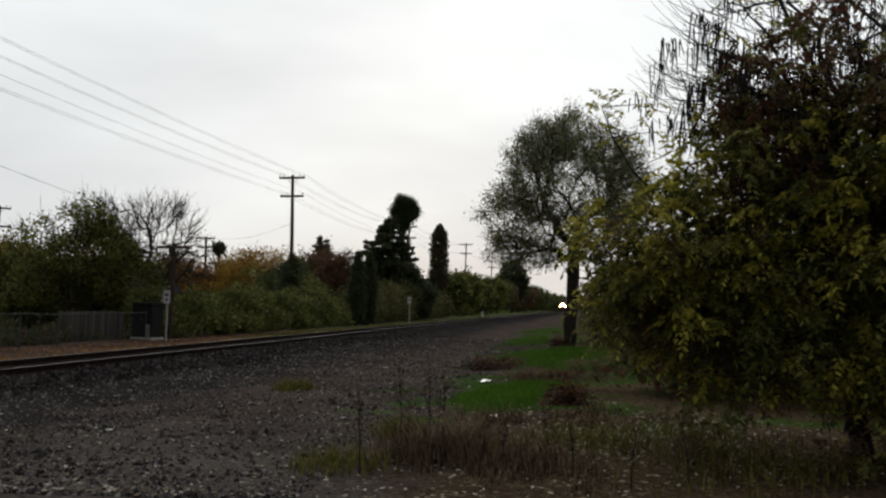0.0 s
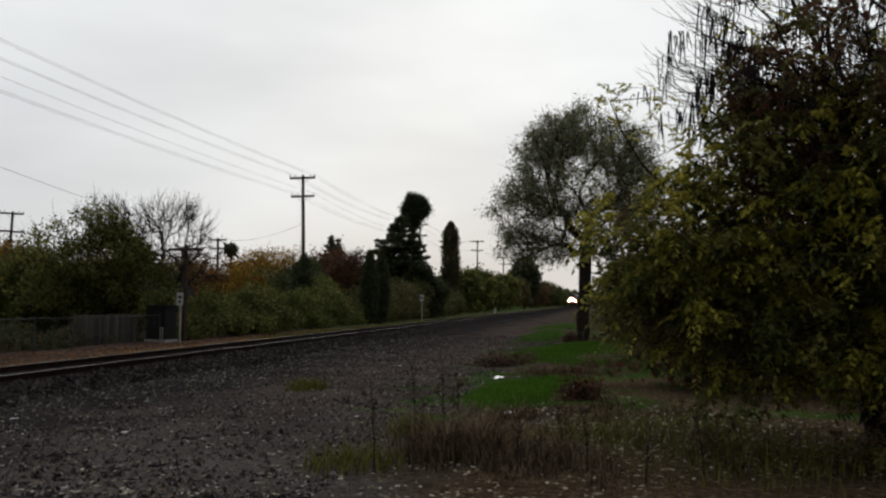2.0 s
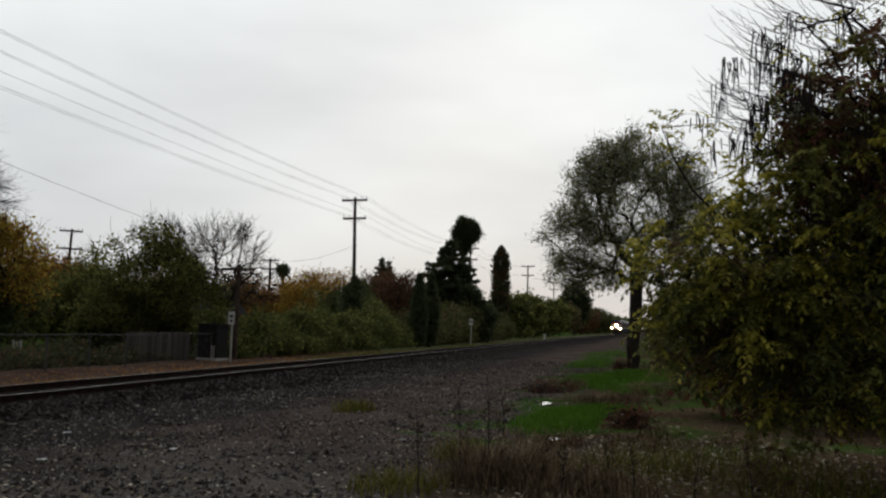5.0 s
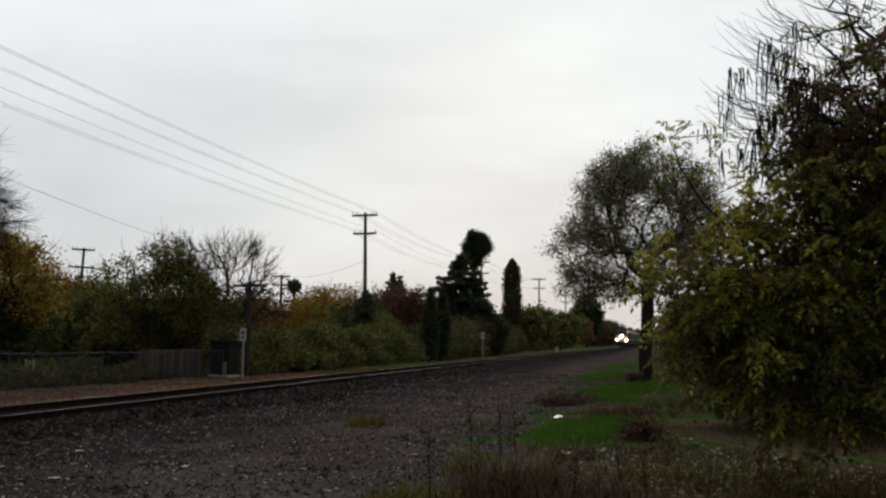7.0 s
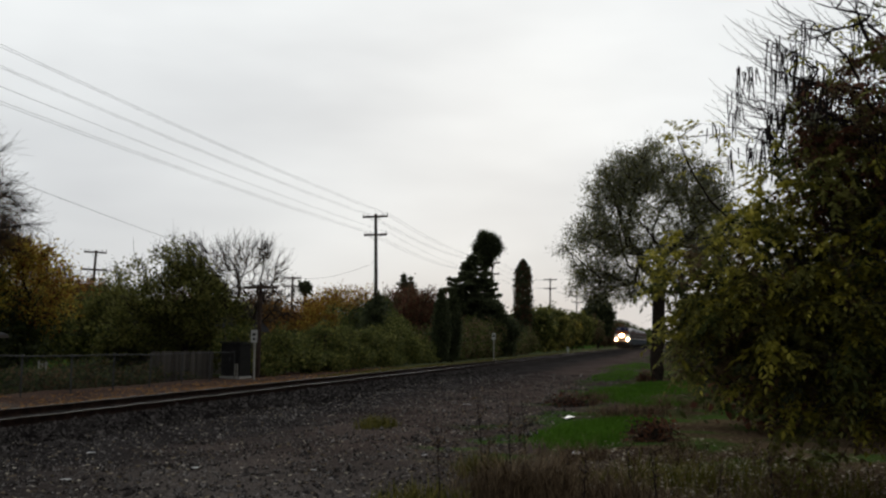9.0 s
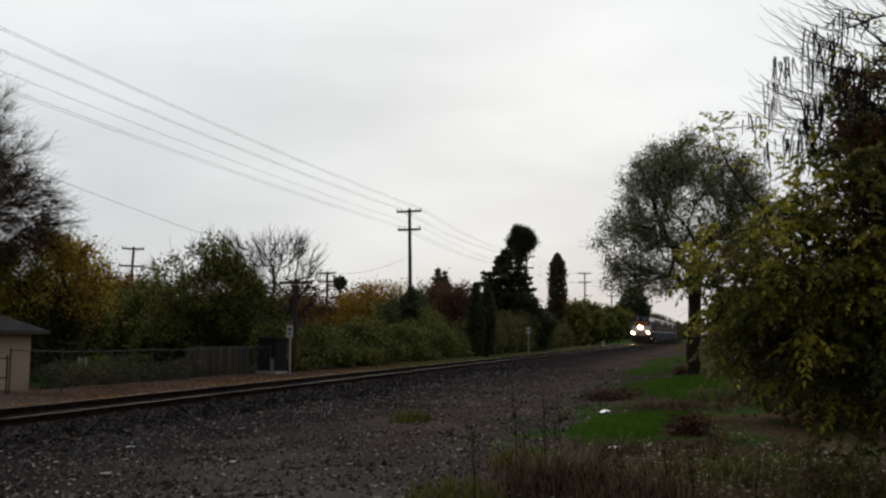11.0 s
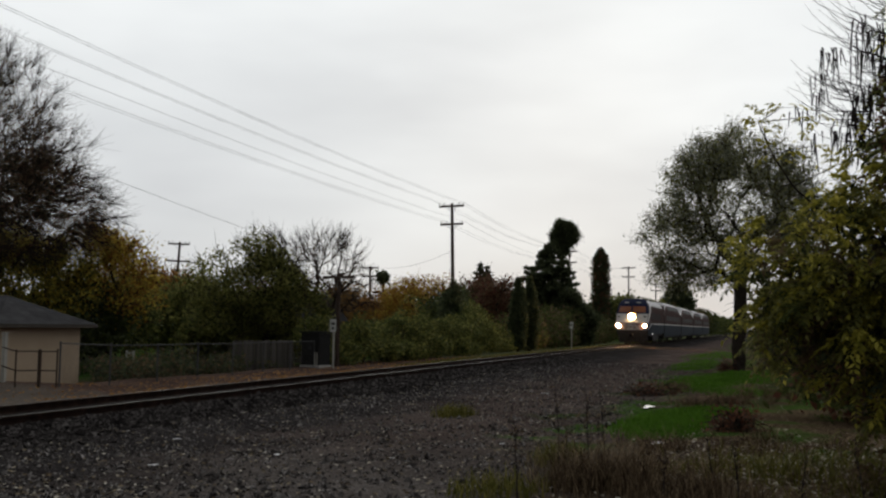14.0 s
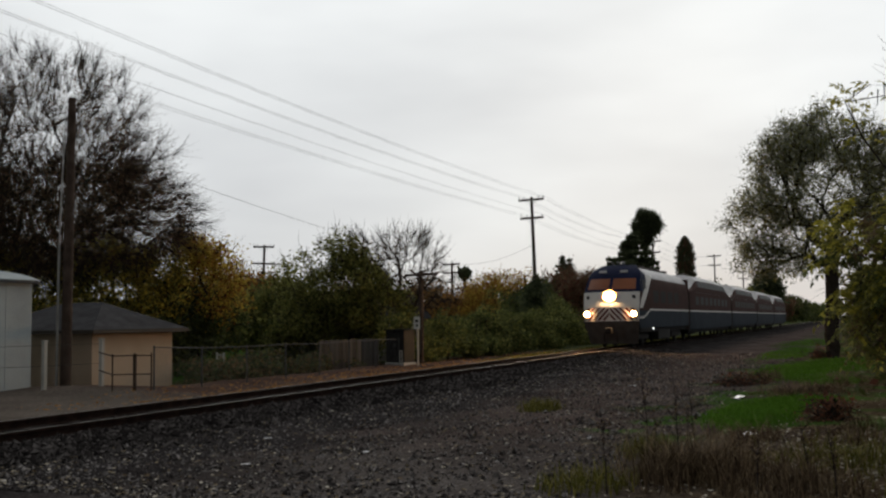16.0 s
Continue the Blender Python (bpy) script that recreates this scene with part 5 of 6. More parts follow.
def white_shed():
    """A white sheet-metal shed with a low curved roof."""
    ob = thing("white_shed", pose(-28.0, 22.85, -0.32), "white sheet-metal shed with a low curved roof", "shed")
    part("wall", bm_mesh("wall", box_bm(5.0, 5.2, 3.75, (0, 0, 0), 0.03), M_WHITE), ob)
    vs, fs = [], []
    for i in range(13):
        u = -1 + i / 6
        for yy in (-2.75, 2.75):
            vs += [(u * 2.68, yy, 3.77 + 0.42 * (1 - u * u)), (u * 2.68, yy, 3.69 + 0.42 * (1 - u * u))]
    for i in range(12):
        k = i * 4
        fs += [(k, k + 4, k + 6, k + 2), (k + 1, k + 3, k + 7, k + 5), (k, k + 1, k + 5, k + 4), (k + 2, k + 6, k + 7, k + 3)]
    fs += [(0, 2, 3, 1), (48, 49, 51, 50)]
    part("roof", mesh_of("roof", vs, fs, M_WHITE), ob, "curved metal roof with a thin eave")
    for k in (0, 4, 8):
        part("rib", bm_mesh("rib", box_bm(0.02, 0.05, 3.7, (2.503, -2.5 + k * 0.5, 0.02)), M_WHITE), ob)
    part("drip_edge", bm_mesh("drip_edge", box_bm(0.06, 5.4, 0.1, (2.66, 0, 3.64), 0.01), M_STEEL), ob)
    return ob


white_shed()


def mesh_panel(p, q, h, z, step=0.13):
    """Chain-link wires in a panel between two posts."""
    p, q = Vector(p), Vector(q)
    n = max(2, int((q - p).length / step))
    rows, up = [], max(2, int(h / step))
    for k in range(-up, n):
        for sgn in (0, 1):
            a, b = k, k + up
            za, zb = (0.0, h) if sgn == 0 else (h, 0.0)
            f0, f1 = max(a, 0), min(b, n)
            if f1 <= f0:
                continue
            z0 = za + (zb - za) * (f0 - a) / up
            z1 = za + (zb - za) * (f1 - a) / up
            u, w = p.lerp(q, f0 / n), p.lerp(q, f1 / n)
            rows.append([u.x, u.y, z + z0, w.x, w.y, z + z1, 0.0014, 0.0014])
    return tubes(rows, 3)


def chain_fence():
    """A chain-link fence with a top rail along the railway, and a gate frame at the pump house."""
    ob = thing("chain_link_fence", pose(0, 0, 0), "low chain-link fence with steel posts along the railway", "fence")
    line = [(-20.4, 25.4)] + [(-20.6 - 0.12 * k, 25.4 + 2.9 * k) for k in range(1, 8)]
    zs = [float(ground_height(*p)) for p in line]
    post = mesh_of("post", *tubes([[0, 0, -0.2, 0, 0, 1.36, 0.03, 0.03], [0, 0, 1.36, 0, 0, 1.4, 0.035, 0.01]], 7), M_STEEL)
    for (x, y), z in zip(line, zs):
        part("post", post, ob, m=pose(x, y, z))
    for i in range(len(line) - 1):
        a, b = line[i], line[i + 1]
        part("top_rail", mesh_of("top_rail", *tubes([[*a, zs[i] + 1.33, *b, zs[i + 1] + 1.33, 0.02, 0.02]], 6), M_STEEL), ob)
        part("mesh", mesh_of("mesh", *mesh_panel((*a, 0), (*b, 0), 1.28, zs[i] + 0.04), M_STEEL), ob)
    return ob


def yard_gate():
    ob = thing("yard_gate", pose(0, 0, 0), "rusty tube gate and rail by the pump house", "gate")
    a, c, b = (-21.3, 24.55), (-20.8, 24.98), (-20.42, 25.3)
    for (x, y), h, r in ((a, 1.12, 0.025), (c, 1.12, 0.055), (b, 1.15, 0.025)):
        z = float(ground_height(x, y))
        part("post", mesh_of("post", *tubes([[x, y, z - 0.1, x, y, z + h, r, r], [x, y, z + h, x, y, z + h + 0.03, r, 0.01]], 8), M_RUST), ob)
    for p, q in ((a, c), (c, b)):
        for h in (1.08, 0.5):
            zp, zq = float(ground_height(*p)) + h, float(ground_height(*q)) + h
            part("bar", mesh_of("bar", *tubes([[*p, zp, *q, zq, 0.02, 0.02]], 7), M_RUST), ob)
    for p, q in (((-22.75, 25.6), a),):
        for h in (1.08, 0.5):
            part("bar", mesh_of("bar", *tubes([[*p, float(ground_height(*p)) + h, *q, float(ground_height(*q)) + h, 0.02, 0.02]], 7), M_RUST), ob)
    return ob


chain_fence()
yard_gate()
for x, y in ((-23.9, 24.4), (-22.75, 25.7)):
    zz = float(ground_height(x, y))
    post = thing("fence_post", pose(x, y, zz), "pale square fence post in bare dirt", "post", "pale posts")
    part("shaft", bm_mesh("shaft", box_bm(0.13, 0.13, 1.6, (0, 0, -0.1), 0.015), M_POST), post)
    part("cap", bm_mesh("cap", box_bm(0.16, 0.16, 0.05, (0, 0, 1.5), 0.012), M_POST), post)
v, f = tubes([[-25.2, 23.2, 1.25, -23.9, 24.4, 1.28, 0.006, 0.006], [-23.9, 24.4, 1.28, -22.75, 25.7, 1.3, 0.006, 0.006], [-25.2, 23.2, 0.6, -23.9, 24.4, 0.62, 0.006, 0.006],
              [-23.9, 24.4, 0.62, -22.75, 25.7, 0.66, 0.006, 0.006]], 5)
tagged(new("fence_wire", mesh_of("fence_wire", v, f, M_STEEL)), "plain wires strung between pale posts", "fence")


def track_sign(x, y, w, h, top, label, bars):
    z = float(ground_height(x, y))
    ob = thing("track_sign", pose(x, y, z, 0, 0, -20), label, "sign", "trackside signs")
    part("post", bm_mesh("post", box_bm(0.09, 0.06, top - z, (0, 0.05, -0.1), 0.008), M_POST), ob)
    plate = part("plate", bm_mesh("plate", box_bm(w, 0.012, h, (0, 0, top - h - z), 0.004), M_SIGN), ob)
    for zz, bw, bh in bars:
        part("marking", bm_mesh("marking", box_bm(w * bw, 0.004, h * bh, (0, -0.009, top - h - z + h * zz)), M_BLACK), plate, "dark bar of unreadable print")
    for s in (0.12, 0.88):
        part("bolt", bm_mesh("bolt", box_bm(0.02, 0.01, 0.02, (0, -0.01, top - h - z + h * s)), M_STEEL), plate)
    return ob


track_sign(-20.3, 45.4, 0.42, 0.62, 2.12, "white rectangular trackside sign on a grey post", [(0.55, 0.55, 0.2), (0.2, 0.4, 0.18)])
track_sign(-18.4, 99.8, 0.42, 0.66, 2.45, "small white trackside sign far down the line", [(0.4, 0.5, 0.3)])

marker = thing("marker_post", pose(-16.0, 147, float(ground_height(-16.0, 147))), "short white marker post beside the rails", "post")
part("shaft", bm_mesh("shaft", box_bm(0.28, 0.12, 0.95, (0, 0, -0.1), 0.02), M_SIGN), marker)
part("cap", bm_mesh("cap", box_bm(0.32, 0.16, 0.05, (0, 0, 0.85), 0.01), M_SIGN), marker)

# cut-down telegraph pole with one cross-arm
ob = thing("telegraph_pole", pose(-21.0, 47.5, -0.35), "short brown telegraph pole with a single cross-arm", "utility pole")
v, f = tubes([[0, 0, -0.2, 0.05, 0, 4.9, 0.13, 0.1]], 9)
part("pole", mesh_of("pole", v, f, M_POLE, smooth=True), ob)
part("crossarm", bm_mesh("crossarm", box_bm(2.3, 0.11, 0.14, (0.1, -0.13, 4.6), 0.01, turn=pose(0, 0, 0, 0, 0.8, -20)), M_POLE), ob)


def equipment_cabinet(x, y):
    z = float(ground_height(x, y))
    ob = thing("equipment_cabinet", pose(x, y, z, 0, 0, -18), "tall dark trackside equipment cabinet with pale hinges", "cabinet")
    part("body", bm_mesh("body", box_bm(1.25, 0.8, 1.62, (0, 0, 0.1), 0.02), M_BLACK), ob)
    part("roof", bm_mesh("roof", box_bm(1.4, 0.95, 0.08, (0, 0, 1.73), 0.015), M_BLACK), ob)
    part("plinth", bm_mesh("plinth", box_bm(1.35, 0.9, 0.2, (0, 0, -0.08), 0.02), M_CONCRETE), ob)
    for s in (-0.3, 0.3):
        door = part("door", bm_mesh("door", box_bm(0.58, 0.03, 1.45, (s, -0.412, 0.18), 0.008), M_BLACK), ob)
        part("handle", bm_mesh("handle", box_bm(0.03, 0.04, 0.16, (s * 0.15, -0.44, 0.9), 0.006), M_STEEL), door)
    for s in (0.42, 0.56):
        part("pipe", mesh_of("pipe", *tubes([[s, -0.5, 0.05, s, -0.5, 0.75, 0.025, 0.025]], 7), M_POST), ob, "pale pipe")
    return ob


equipment_cabinet(-21.6, 46.2)


def board_fence(x0, y0, x1, y1, h):
    a, b = Vector((x0, y0, 0)), Vector((x1, y1, 0))
    ang = math.degrees(math.atan2((b - a).y, (b - a).x))
    ob = thing("board_fence", pose(x0, y0, float(ground_height(x0, y0)), 0, 0, ang), "weathered grey board fence under the trees", "fence")
    n = int((b - a).length / 0.16)
    board = bm_mesh("board", box_bm(0.145, 0.02, h, (0, 0, 0), 0.004), M_PLANK)
    r = np.random.default_rng(5)
    for k in range(n):
        part("board", board, ob, m=pose(k * 0.16, r.normal(0, 0.006), -0.05 + r.normal(0, 0.015), 0, r.normal(0, 0.6), 0))
    part("rail", bm_mesh("rail", box_bm(n * 0.16, 0.05, 0.09, (n * 0.08, 0.04, h * 0.75), 0.005), M_PLANK), ob)
    return ob


board_fence(-23.6, 41.5, -22.4, 45.6, 1.55)


def lattice_panel(x, y, w, h, turn):
    """A low garden trellis: two posts, two rails and thin upright slats."""
    ob = thing("lattice_panel", pose(x, y, float(ground_height(x, y)), 0, 0, turn), "weathered pale garden trellis among dark shrubs", "trellis")
    for s in (-0.5, 0.5):
        part("post", bm_mesh("post", box_bm(0.07, 0.06, h + 0.15, (s * w, 0, -0.1), 0.008), M_POST), ob)
    for f in (0.12, 0.92):
        part("rail", bm_mesh("rail", box_bm(w - 0.08, 0.03, 0.07, (0, 0, h * f), 0.005), M_POST), ob)
    slat = bm_mesh("slat", box_bm(0.035, 0.018, h * 0.86, (0, -0.026, h * 0.08), 0.003), M_POST)
    for k in range(6):
        part("slat", slat, ob, m=pose((k + 1) * w / 7 - w / 2, 0, 0))
    return ob


lattice_panel(-25.4, 36.0, 0.85, 1.3, -35)


def cottage():
    """A pale house that shows through the leaves."""
    ob = thing("cottage", pose(-30.1, 57.5, -0.5, 0, 0, 5), "pale house half hidden behind trees", "house")
    part("wall", bm_mesh("wall", box_bm(7.5, 5.0, 2.7, (0, 0, 0), 0.02), shade("pale_siding", [(0.3, 0.28, 0.25), (0.42, 0.39, 0.35)], 1.5, 0.85)), ob)
    v = [(-4.2, -3, 2.7), (4.2, -3, 2.7), (4.2, 3, 2.7), (-4.2, 3, 2.7), (-4.2, 0, 4.1), (4.2, 0, 4.1), (-4.2, -3, 2.58), (4.2, -3, 2.58), (4.2, 3, 2.58), (-4.2, 3, 2.58)]
    part("roof", mesh_of("roof", v, [(0, 1, 5, 4), (2, 3, 4, 5), (0, 4, 3), (1, 2, 5), (6, 9, 8, 7), (0, 6, 7, 1), (1, 7, 8, 2), (2, 8, 9, 3), (3, 9, 6, 0)], M_SHINGLE), ob)
    for x in (-2.2, 1.6):
        win = part("window", bm_mesh("window", box_bm(1.2, 0.08, 1.1, (x, -2.5, 1.0), 0.01), M_SIGN), ob)
        part("pane", bm_mesh("pane", box_bm(1.04, 0.03, 0.94, (x, -2.54, 1.08)), M_BLACK), win, "dark window glass")
    return ob


cottage()

# ---------------------------------------------------------------- the passenger train
T_WHITE = shade("train_white", [(0.5, 0.48, 0.45), (0.6, 0.58, 0.55)], 1.5, 0.8, specular=0.1)
T_SILVER = shade("train_silver", [(0.15, 0.145, 0.145), (0.3, 0.29, 0.29)], 1.2, 0.45, metal=0.2)
T_NAVY = shade("train_navy", [(0.006, 0.008, 0.022), (0.012, 0.016, 0.042)], 1.5, 0.8, specular=0.06)
T_MAROON = shade("train_maroon", [(0.03, 0.014, 0.011), (0.055, 0.025, 0.02)], 1.5, 0.8, specular=0.04)
T_BLUE = shade("train_blue", [(0.016, 0.022, 0.03), (0.028, 0.036, 0.046)], 1.0, 0.8, specular=0.04)
T_GREY = shade("train_grey", [(0.045, 0.039, 0.036), (0.1, 0.088, 0.08)], 2, 0.8, specular=0.04)
T_BLACK = shade("train_underframe", [(0.008, 0.008, 0.008), (0.025, 0.022, 0.02)], 3, 0.8)
T_GLASS = shade("dark_glass", [(0.006, 0.007, 0.009), (0.012, 0.013, 0.016)], 1, 0.5, specular=0.03)
# dark windscreen glass with the amber glare on it put into the base colour
T_AMBER = shade("amber_glare_glass", [(0.1, 0.028, 0.008), (0.2, 0.06, 0.018)], 0.8, 0.3, specular=0.15)
T_STRIPE = shade("chevron_red", [(0.07, 0.016, 0.012), (0.11, 0.026, 0.02)], 2, 0.8, specular=0.1)
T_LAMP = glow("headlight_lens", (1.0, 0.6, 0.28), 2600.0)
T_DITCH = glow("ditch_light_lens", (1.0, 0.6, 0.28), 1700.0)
# warm halo of glare round the lamps, added as weakly glowing discs
T_HALO = glow("lamp_glare_halo", (1.0, 0.46, 0.14), 4.0)
T_MARKER = glow("marker_lens", (1.0, 0.95, 0.85), 8.0)
HALF = 1.55


def nose_point(u, z):
    """A point of the locomotive's rounded front: u from -1 to 1 across, z above the rail."""
    lean = np.interp(z, [0.2, 1.2, 1.5, 2.2, 3.0, 3.2, 4.05, 4.35, 4.62], [0.55, 0.1, 0.0, 0.02, 0.22, 0.35, 1.15, 1.6, 2.3])
    half = np.interp(z, [0.2, 1.2, 2.2, 3.2, 4.05, 4.35, 4.62], [1.32, 1.5, HALF, HALF, 1.44, 1.28, 0.95])
    return (u * half, lean + 0.5 * abs(u) ** 2.6, z)


def nose_patch(name, z0, z1, u0, u1, material, nu=14, nz=5, out=0.0, smooth=True):
    vs = [Vector(nose_point(u, z)) + Vector((0, -out, 0)) for z in np.linspace(z0, z1, nz) for u in np.linspace(u0, u1, nu)]
    fs = [(j * nu + i, j * nu + i + 1, (j + 1) * nu + i + 1, (j + 1) * nu + i) for j in range(nz - 1) for i in range(nu - 1)]
    return mesh_of(name, vs, fs, material, smooth=smooth)


def side_section(z):
    """Half width of the body at height z."""
    return float(np.interp(z, [0.5, 1.2, 3.2, 3.7, 4.05, 4.35, 4.55, 4.66], [1.5, HALF, HALF, 1.5, 1.36, 1.08, 0.7, 0.0]))


def body_band(name, y0f, y1, zs, material, out=0.0, scale=1.0, ny=2, sides=(-1, 1)):
    """A band of both side walls from heights zs; y0f gives the front edge at a height."""
    vs, fs = [], []
    for side in sides:
        base = len(vs)
        for z in zs:
            for k in range(ny):
                y = y0f(z) + (y1 - y0f(z)) * k / (ny - 1)
                vs.append((side * (side_section(z) * scale + out), y, z))
        for j in range(len(zs) - 1):
            for k in range(ny - 1):
                q = (base + j * ny + k, base + j * ny + k + 1, base + (j + 1) * ny + k + 1, base + (j + 1) * ny + k)
                fs.append(q if side > 0 else q[::-1])
    return mesh_of(name, vs, fs, material, smooth=True)


def disc(name, r, depth, material, sides=20):
    """A lens: a shallow round dish that faces -y."""
    a = np.arange(sides) * 2 * math.pi / sides
    vs = [(r * math.cos(t), 0, r * math.sin(t)) for t in a] + [(r * 0.75 * math.cos(t), -depth, r * 0.75 * math.sin(t)) for t in a] + [(0, -depth * 1.3, 0)]
    fs = [(i, (i + 1) % sides, sides + (i + 1) % sides, sides + i) for i in range(sides)] + [(sides + i, sides + (i + 1) % sides, 2 * sides) for i in range(sides)]
    return mesh_of(name, vs, fs, material, smooth=True)


def wheel_mesh(r):
    rows = [(-0.07, 0.0), (-0.07, r * 0.97), (-0.04, r), (0.03, r * 0.99), (0.03, r + 0.03), (0.06, r + 0.03), (0.06, 0.0)]
    n = 24
    vs = [(x, rr * math.cos(6.28318 * k / n), rr * math.sin(6.28318 * k / n)) for x, rr in rows for k in range(n)]
    fs = [(j * n + k, j * n + (k + 1) % n, (j + 1) * n + (k + 1) % n, (j + 1) * n + k) for j in range(len(rows) - 1) for k in range(n)]
    return mesh_of("wheel", vs, fs, T_BLACK, smooth=True)


WHEEL = wheel_mesh(0.5)
WHEELS = []


def bogie(parent, y):
    bg = part("bogie", bm_mesh("bogie", box_bm(2.2, 3.4, 0.32, (0, 0, 0.45), 0.05), T_BLACK), parent, m=pose(0, y, 0))
    for x in (-1.05, 1.05):
        part("side_frame", bm_mesh("side_frame", box_bm(0.14, 3.6, 0.3, (x, 0, 0.4), 0.06), T_BLACK), bg)
    for yy in (-1.3, 1.3):
        for x in (-0.76, 0.76):
            WHEELS.append(part("wheel", WHEEL, bg, m=pose(x, yy, 0.5, 0, 0, 0 if x > 0 else 180)))


def locomotive():
    """A streamlined diesel that faces -y; origin at rail level under the front."""
    ob = thing("locomotive", pose(TRACK_X, 60, RAIL_TOP), "streamlined diesel passenger locomotive, white nose with lit headlights", "locomotive")
    L = 17.6

    def front(z):
        return nose_point(1.0, z)[1] - 0.002
    part("pilot", nose_patch("pilot", 0.2, 1.45, -1, 1, T_GREY), ob, "dirty grey front skirt")
    part("chevron_panel", nose_patch("chevron_panel", 1.45, 2.2, -1, 1, T_WHITE), ob, "white panel with diagonal stripes")
    part("nose", nose_patch("nose", 2.2, 3.05, -1, 1, T_WHITE, nz=7), ob, "white nose band")
    part("windscreen_frame", nose_patch("windscreen_frame", 3.05, 4.62, -1, 1, T_NAVY, nz=12), ob, "navy surround of the windscreen")
    # chevron stripes that fan out from the middle
    for side in (-1, 1):
        for k in range(-1, 5):
            u0 = 0.02 + 0.19 * k
            vs = []
            for z, du in ((1.5, 0.34), (1.72, 0.2), (1.95, 0.06), (2.17, -0.08)):
                for w in (0.0, 0.1):
                    uu = side * min(0.97, max(0.004, u0 + du + w))
                    vs.append(Vector(nose_point(uu, z)) + Vector((0, -0.008, 0)))
            part("stripe", mesh_of("stripe", vs, [(0, 1, 3, 2), (2, 3, 5, 4), (4, 5, 7, 6)], T_STRIPE), ob)
    for u0, u1 in ((-0.86, -0.06), (0.06, 0.86)):
        part("windscreen", nose_patch("windscreen", 3.2, 3.8, u0, u1, T_AMBER, 8, 4, 0.012), ob, "windscreen pane with amber glare painted into its colour")
    for u in (-0.82, 0.82):
        p = nose_point(u, 2.76)
        part("porthole", disc("porthole", 0.11, 0.01, T_BLACK), ob, m=pose(p[0], p[1] - 0.01, p[2], 0, 0, 25 * u))
    for u in (-0.42, 0.42):
        p = nose_point(u, 4.12)
        part("number_board", bm_mesh("number_board", box_bm(0.42, 0.05, 0.16, (p[0], p[1] - 0.03, p[2]), 0.01, turn=pose(0, 0, 0, -40)), T_SILVER), ob)
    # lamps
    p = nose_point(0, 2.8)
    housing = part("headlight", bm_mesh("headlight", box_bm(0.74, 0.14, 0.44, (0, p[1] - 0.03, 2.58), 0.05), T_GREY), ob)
    # this disc imitates the lamp's amber glare; only the lenses are lamps
    part("reflector", disc("reflector", 0.36, 0.004, T_HALO), housing, "amber glare round a lamp, drawn as a glowing disc", m=pose(0, p[1] - 0.1, 2.8))
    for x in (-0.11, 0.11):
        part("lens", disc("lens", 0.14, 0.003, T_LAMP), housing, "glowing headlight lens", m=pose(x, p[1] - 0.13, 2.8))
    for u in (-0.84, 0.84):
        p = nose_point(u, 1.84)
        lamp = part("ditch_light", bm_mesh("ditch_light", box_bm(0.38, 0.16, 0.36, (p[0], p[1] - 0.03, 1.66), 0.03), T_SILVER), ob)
        part("reflector", disc("reflector", 0.18, 0.003, T_HALO), lamp, "amber glare round a lamp, drawn as a glowing disc", m=pose(p[0], p[1] - 0.112, 1.84))
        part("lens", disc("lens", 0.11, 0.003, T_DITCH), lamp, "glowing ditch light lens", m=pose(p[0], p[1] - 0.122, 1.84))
    part("coupler", bm_mesh("coupler", box_bm(0.34, 0.75, 0.32, (0, -0.1, 0.78), 0.06), T_BLACK), ob)
    for u in (-0.25, 0.25):
        p = nose_point(u, 0.7)
        part("hose", mesh_of("hose", *tubes([[p[0], p[1], 0.9, p[0], p[1] - 0.18, 0.6, 0.03, 0.03], [p[0], p[1] - 0.18, 0.6, p[0], p[1] - 0.1, 0.35, 0.03, 0.03]], 7), T_BLACK), ob)
    # side walls, band by band
    part("body", body_band("body", front, L, [1.05, 1.5, 1.95, 2.02], T_BLUE), ob, "dull blue lower side")
    for side in (-1, 1):
        part("side_stripe", body_band("side_stripe", lambda z: 3.6, L, [2.03, 2.13], T_WHITE, 0.006, sides=(side,)), ob, "thin white line")
    for side in (-1, 1):
        vs, fs = [], []
        for y, zc in ((0.55, 1.62), (1.6, 1.64), (2.4, 1.78), (3.6, 2.08)):
            vs += [(side * (HALF + 0.006), y, zc - 0.05), (side * (HALF + 0.006), y, zc + 0.05)]
        for k in range(3):
            q = (2 * k, 2 * k + 2, 2 * k + 3, 2 * k + 1)
            fs.append(q if side > 0 else q[::-1])
        part("side_stripe", mesh_of("side_stripe", vs, fs, T_WHITE), ob, "thin white line that dips to the nose")
    part("body", body_band("body", front, L, [2.02, 2.6, 3.05, 3.45, 3.72, 3.9], T_MAROON), ob, "dark maroon upper side")
    # white cab side that sweeps up to the roof
    for side in (-1, 1):
        vs, fs = [], []
        for z, ya, yb in ((2.15, 0.53, 1.3), (2.6, 0.9, 2.2), (3.05, 1.7, 2.9), (3.4, 2.3, 3.5), (3.72, 2.8, 4.1), (4.05, 3.2, 5.2)):
            vs += [(side * (side_section(z) + 0.014), ya, z), (side * (side_section(z) + 0.014), yb, z)]
        for k in range(5):
            q = (2 * k, 2 * k + 1, 2 * k + 3, 2 * k + 2)
            fs.append(q if side > 0 else q[::-1])
        part("cab_sweep", mesh_of("cab_sweep", vs, fs, T_WHITE, smooth=True), ob, "white sweep from nose to roof")
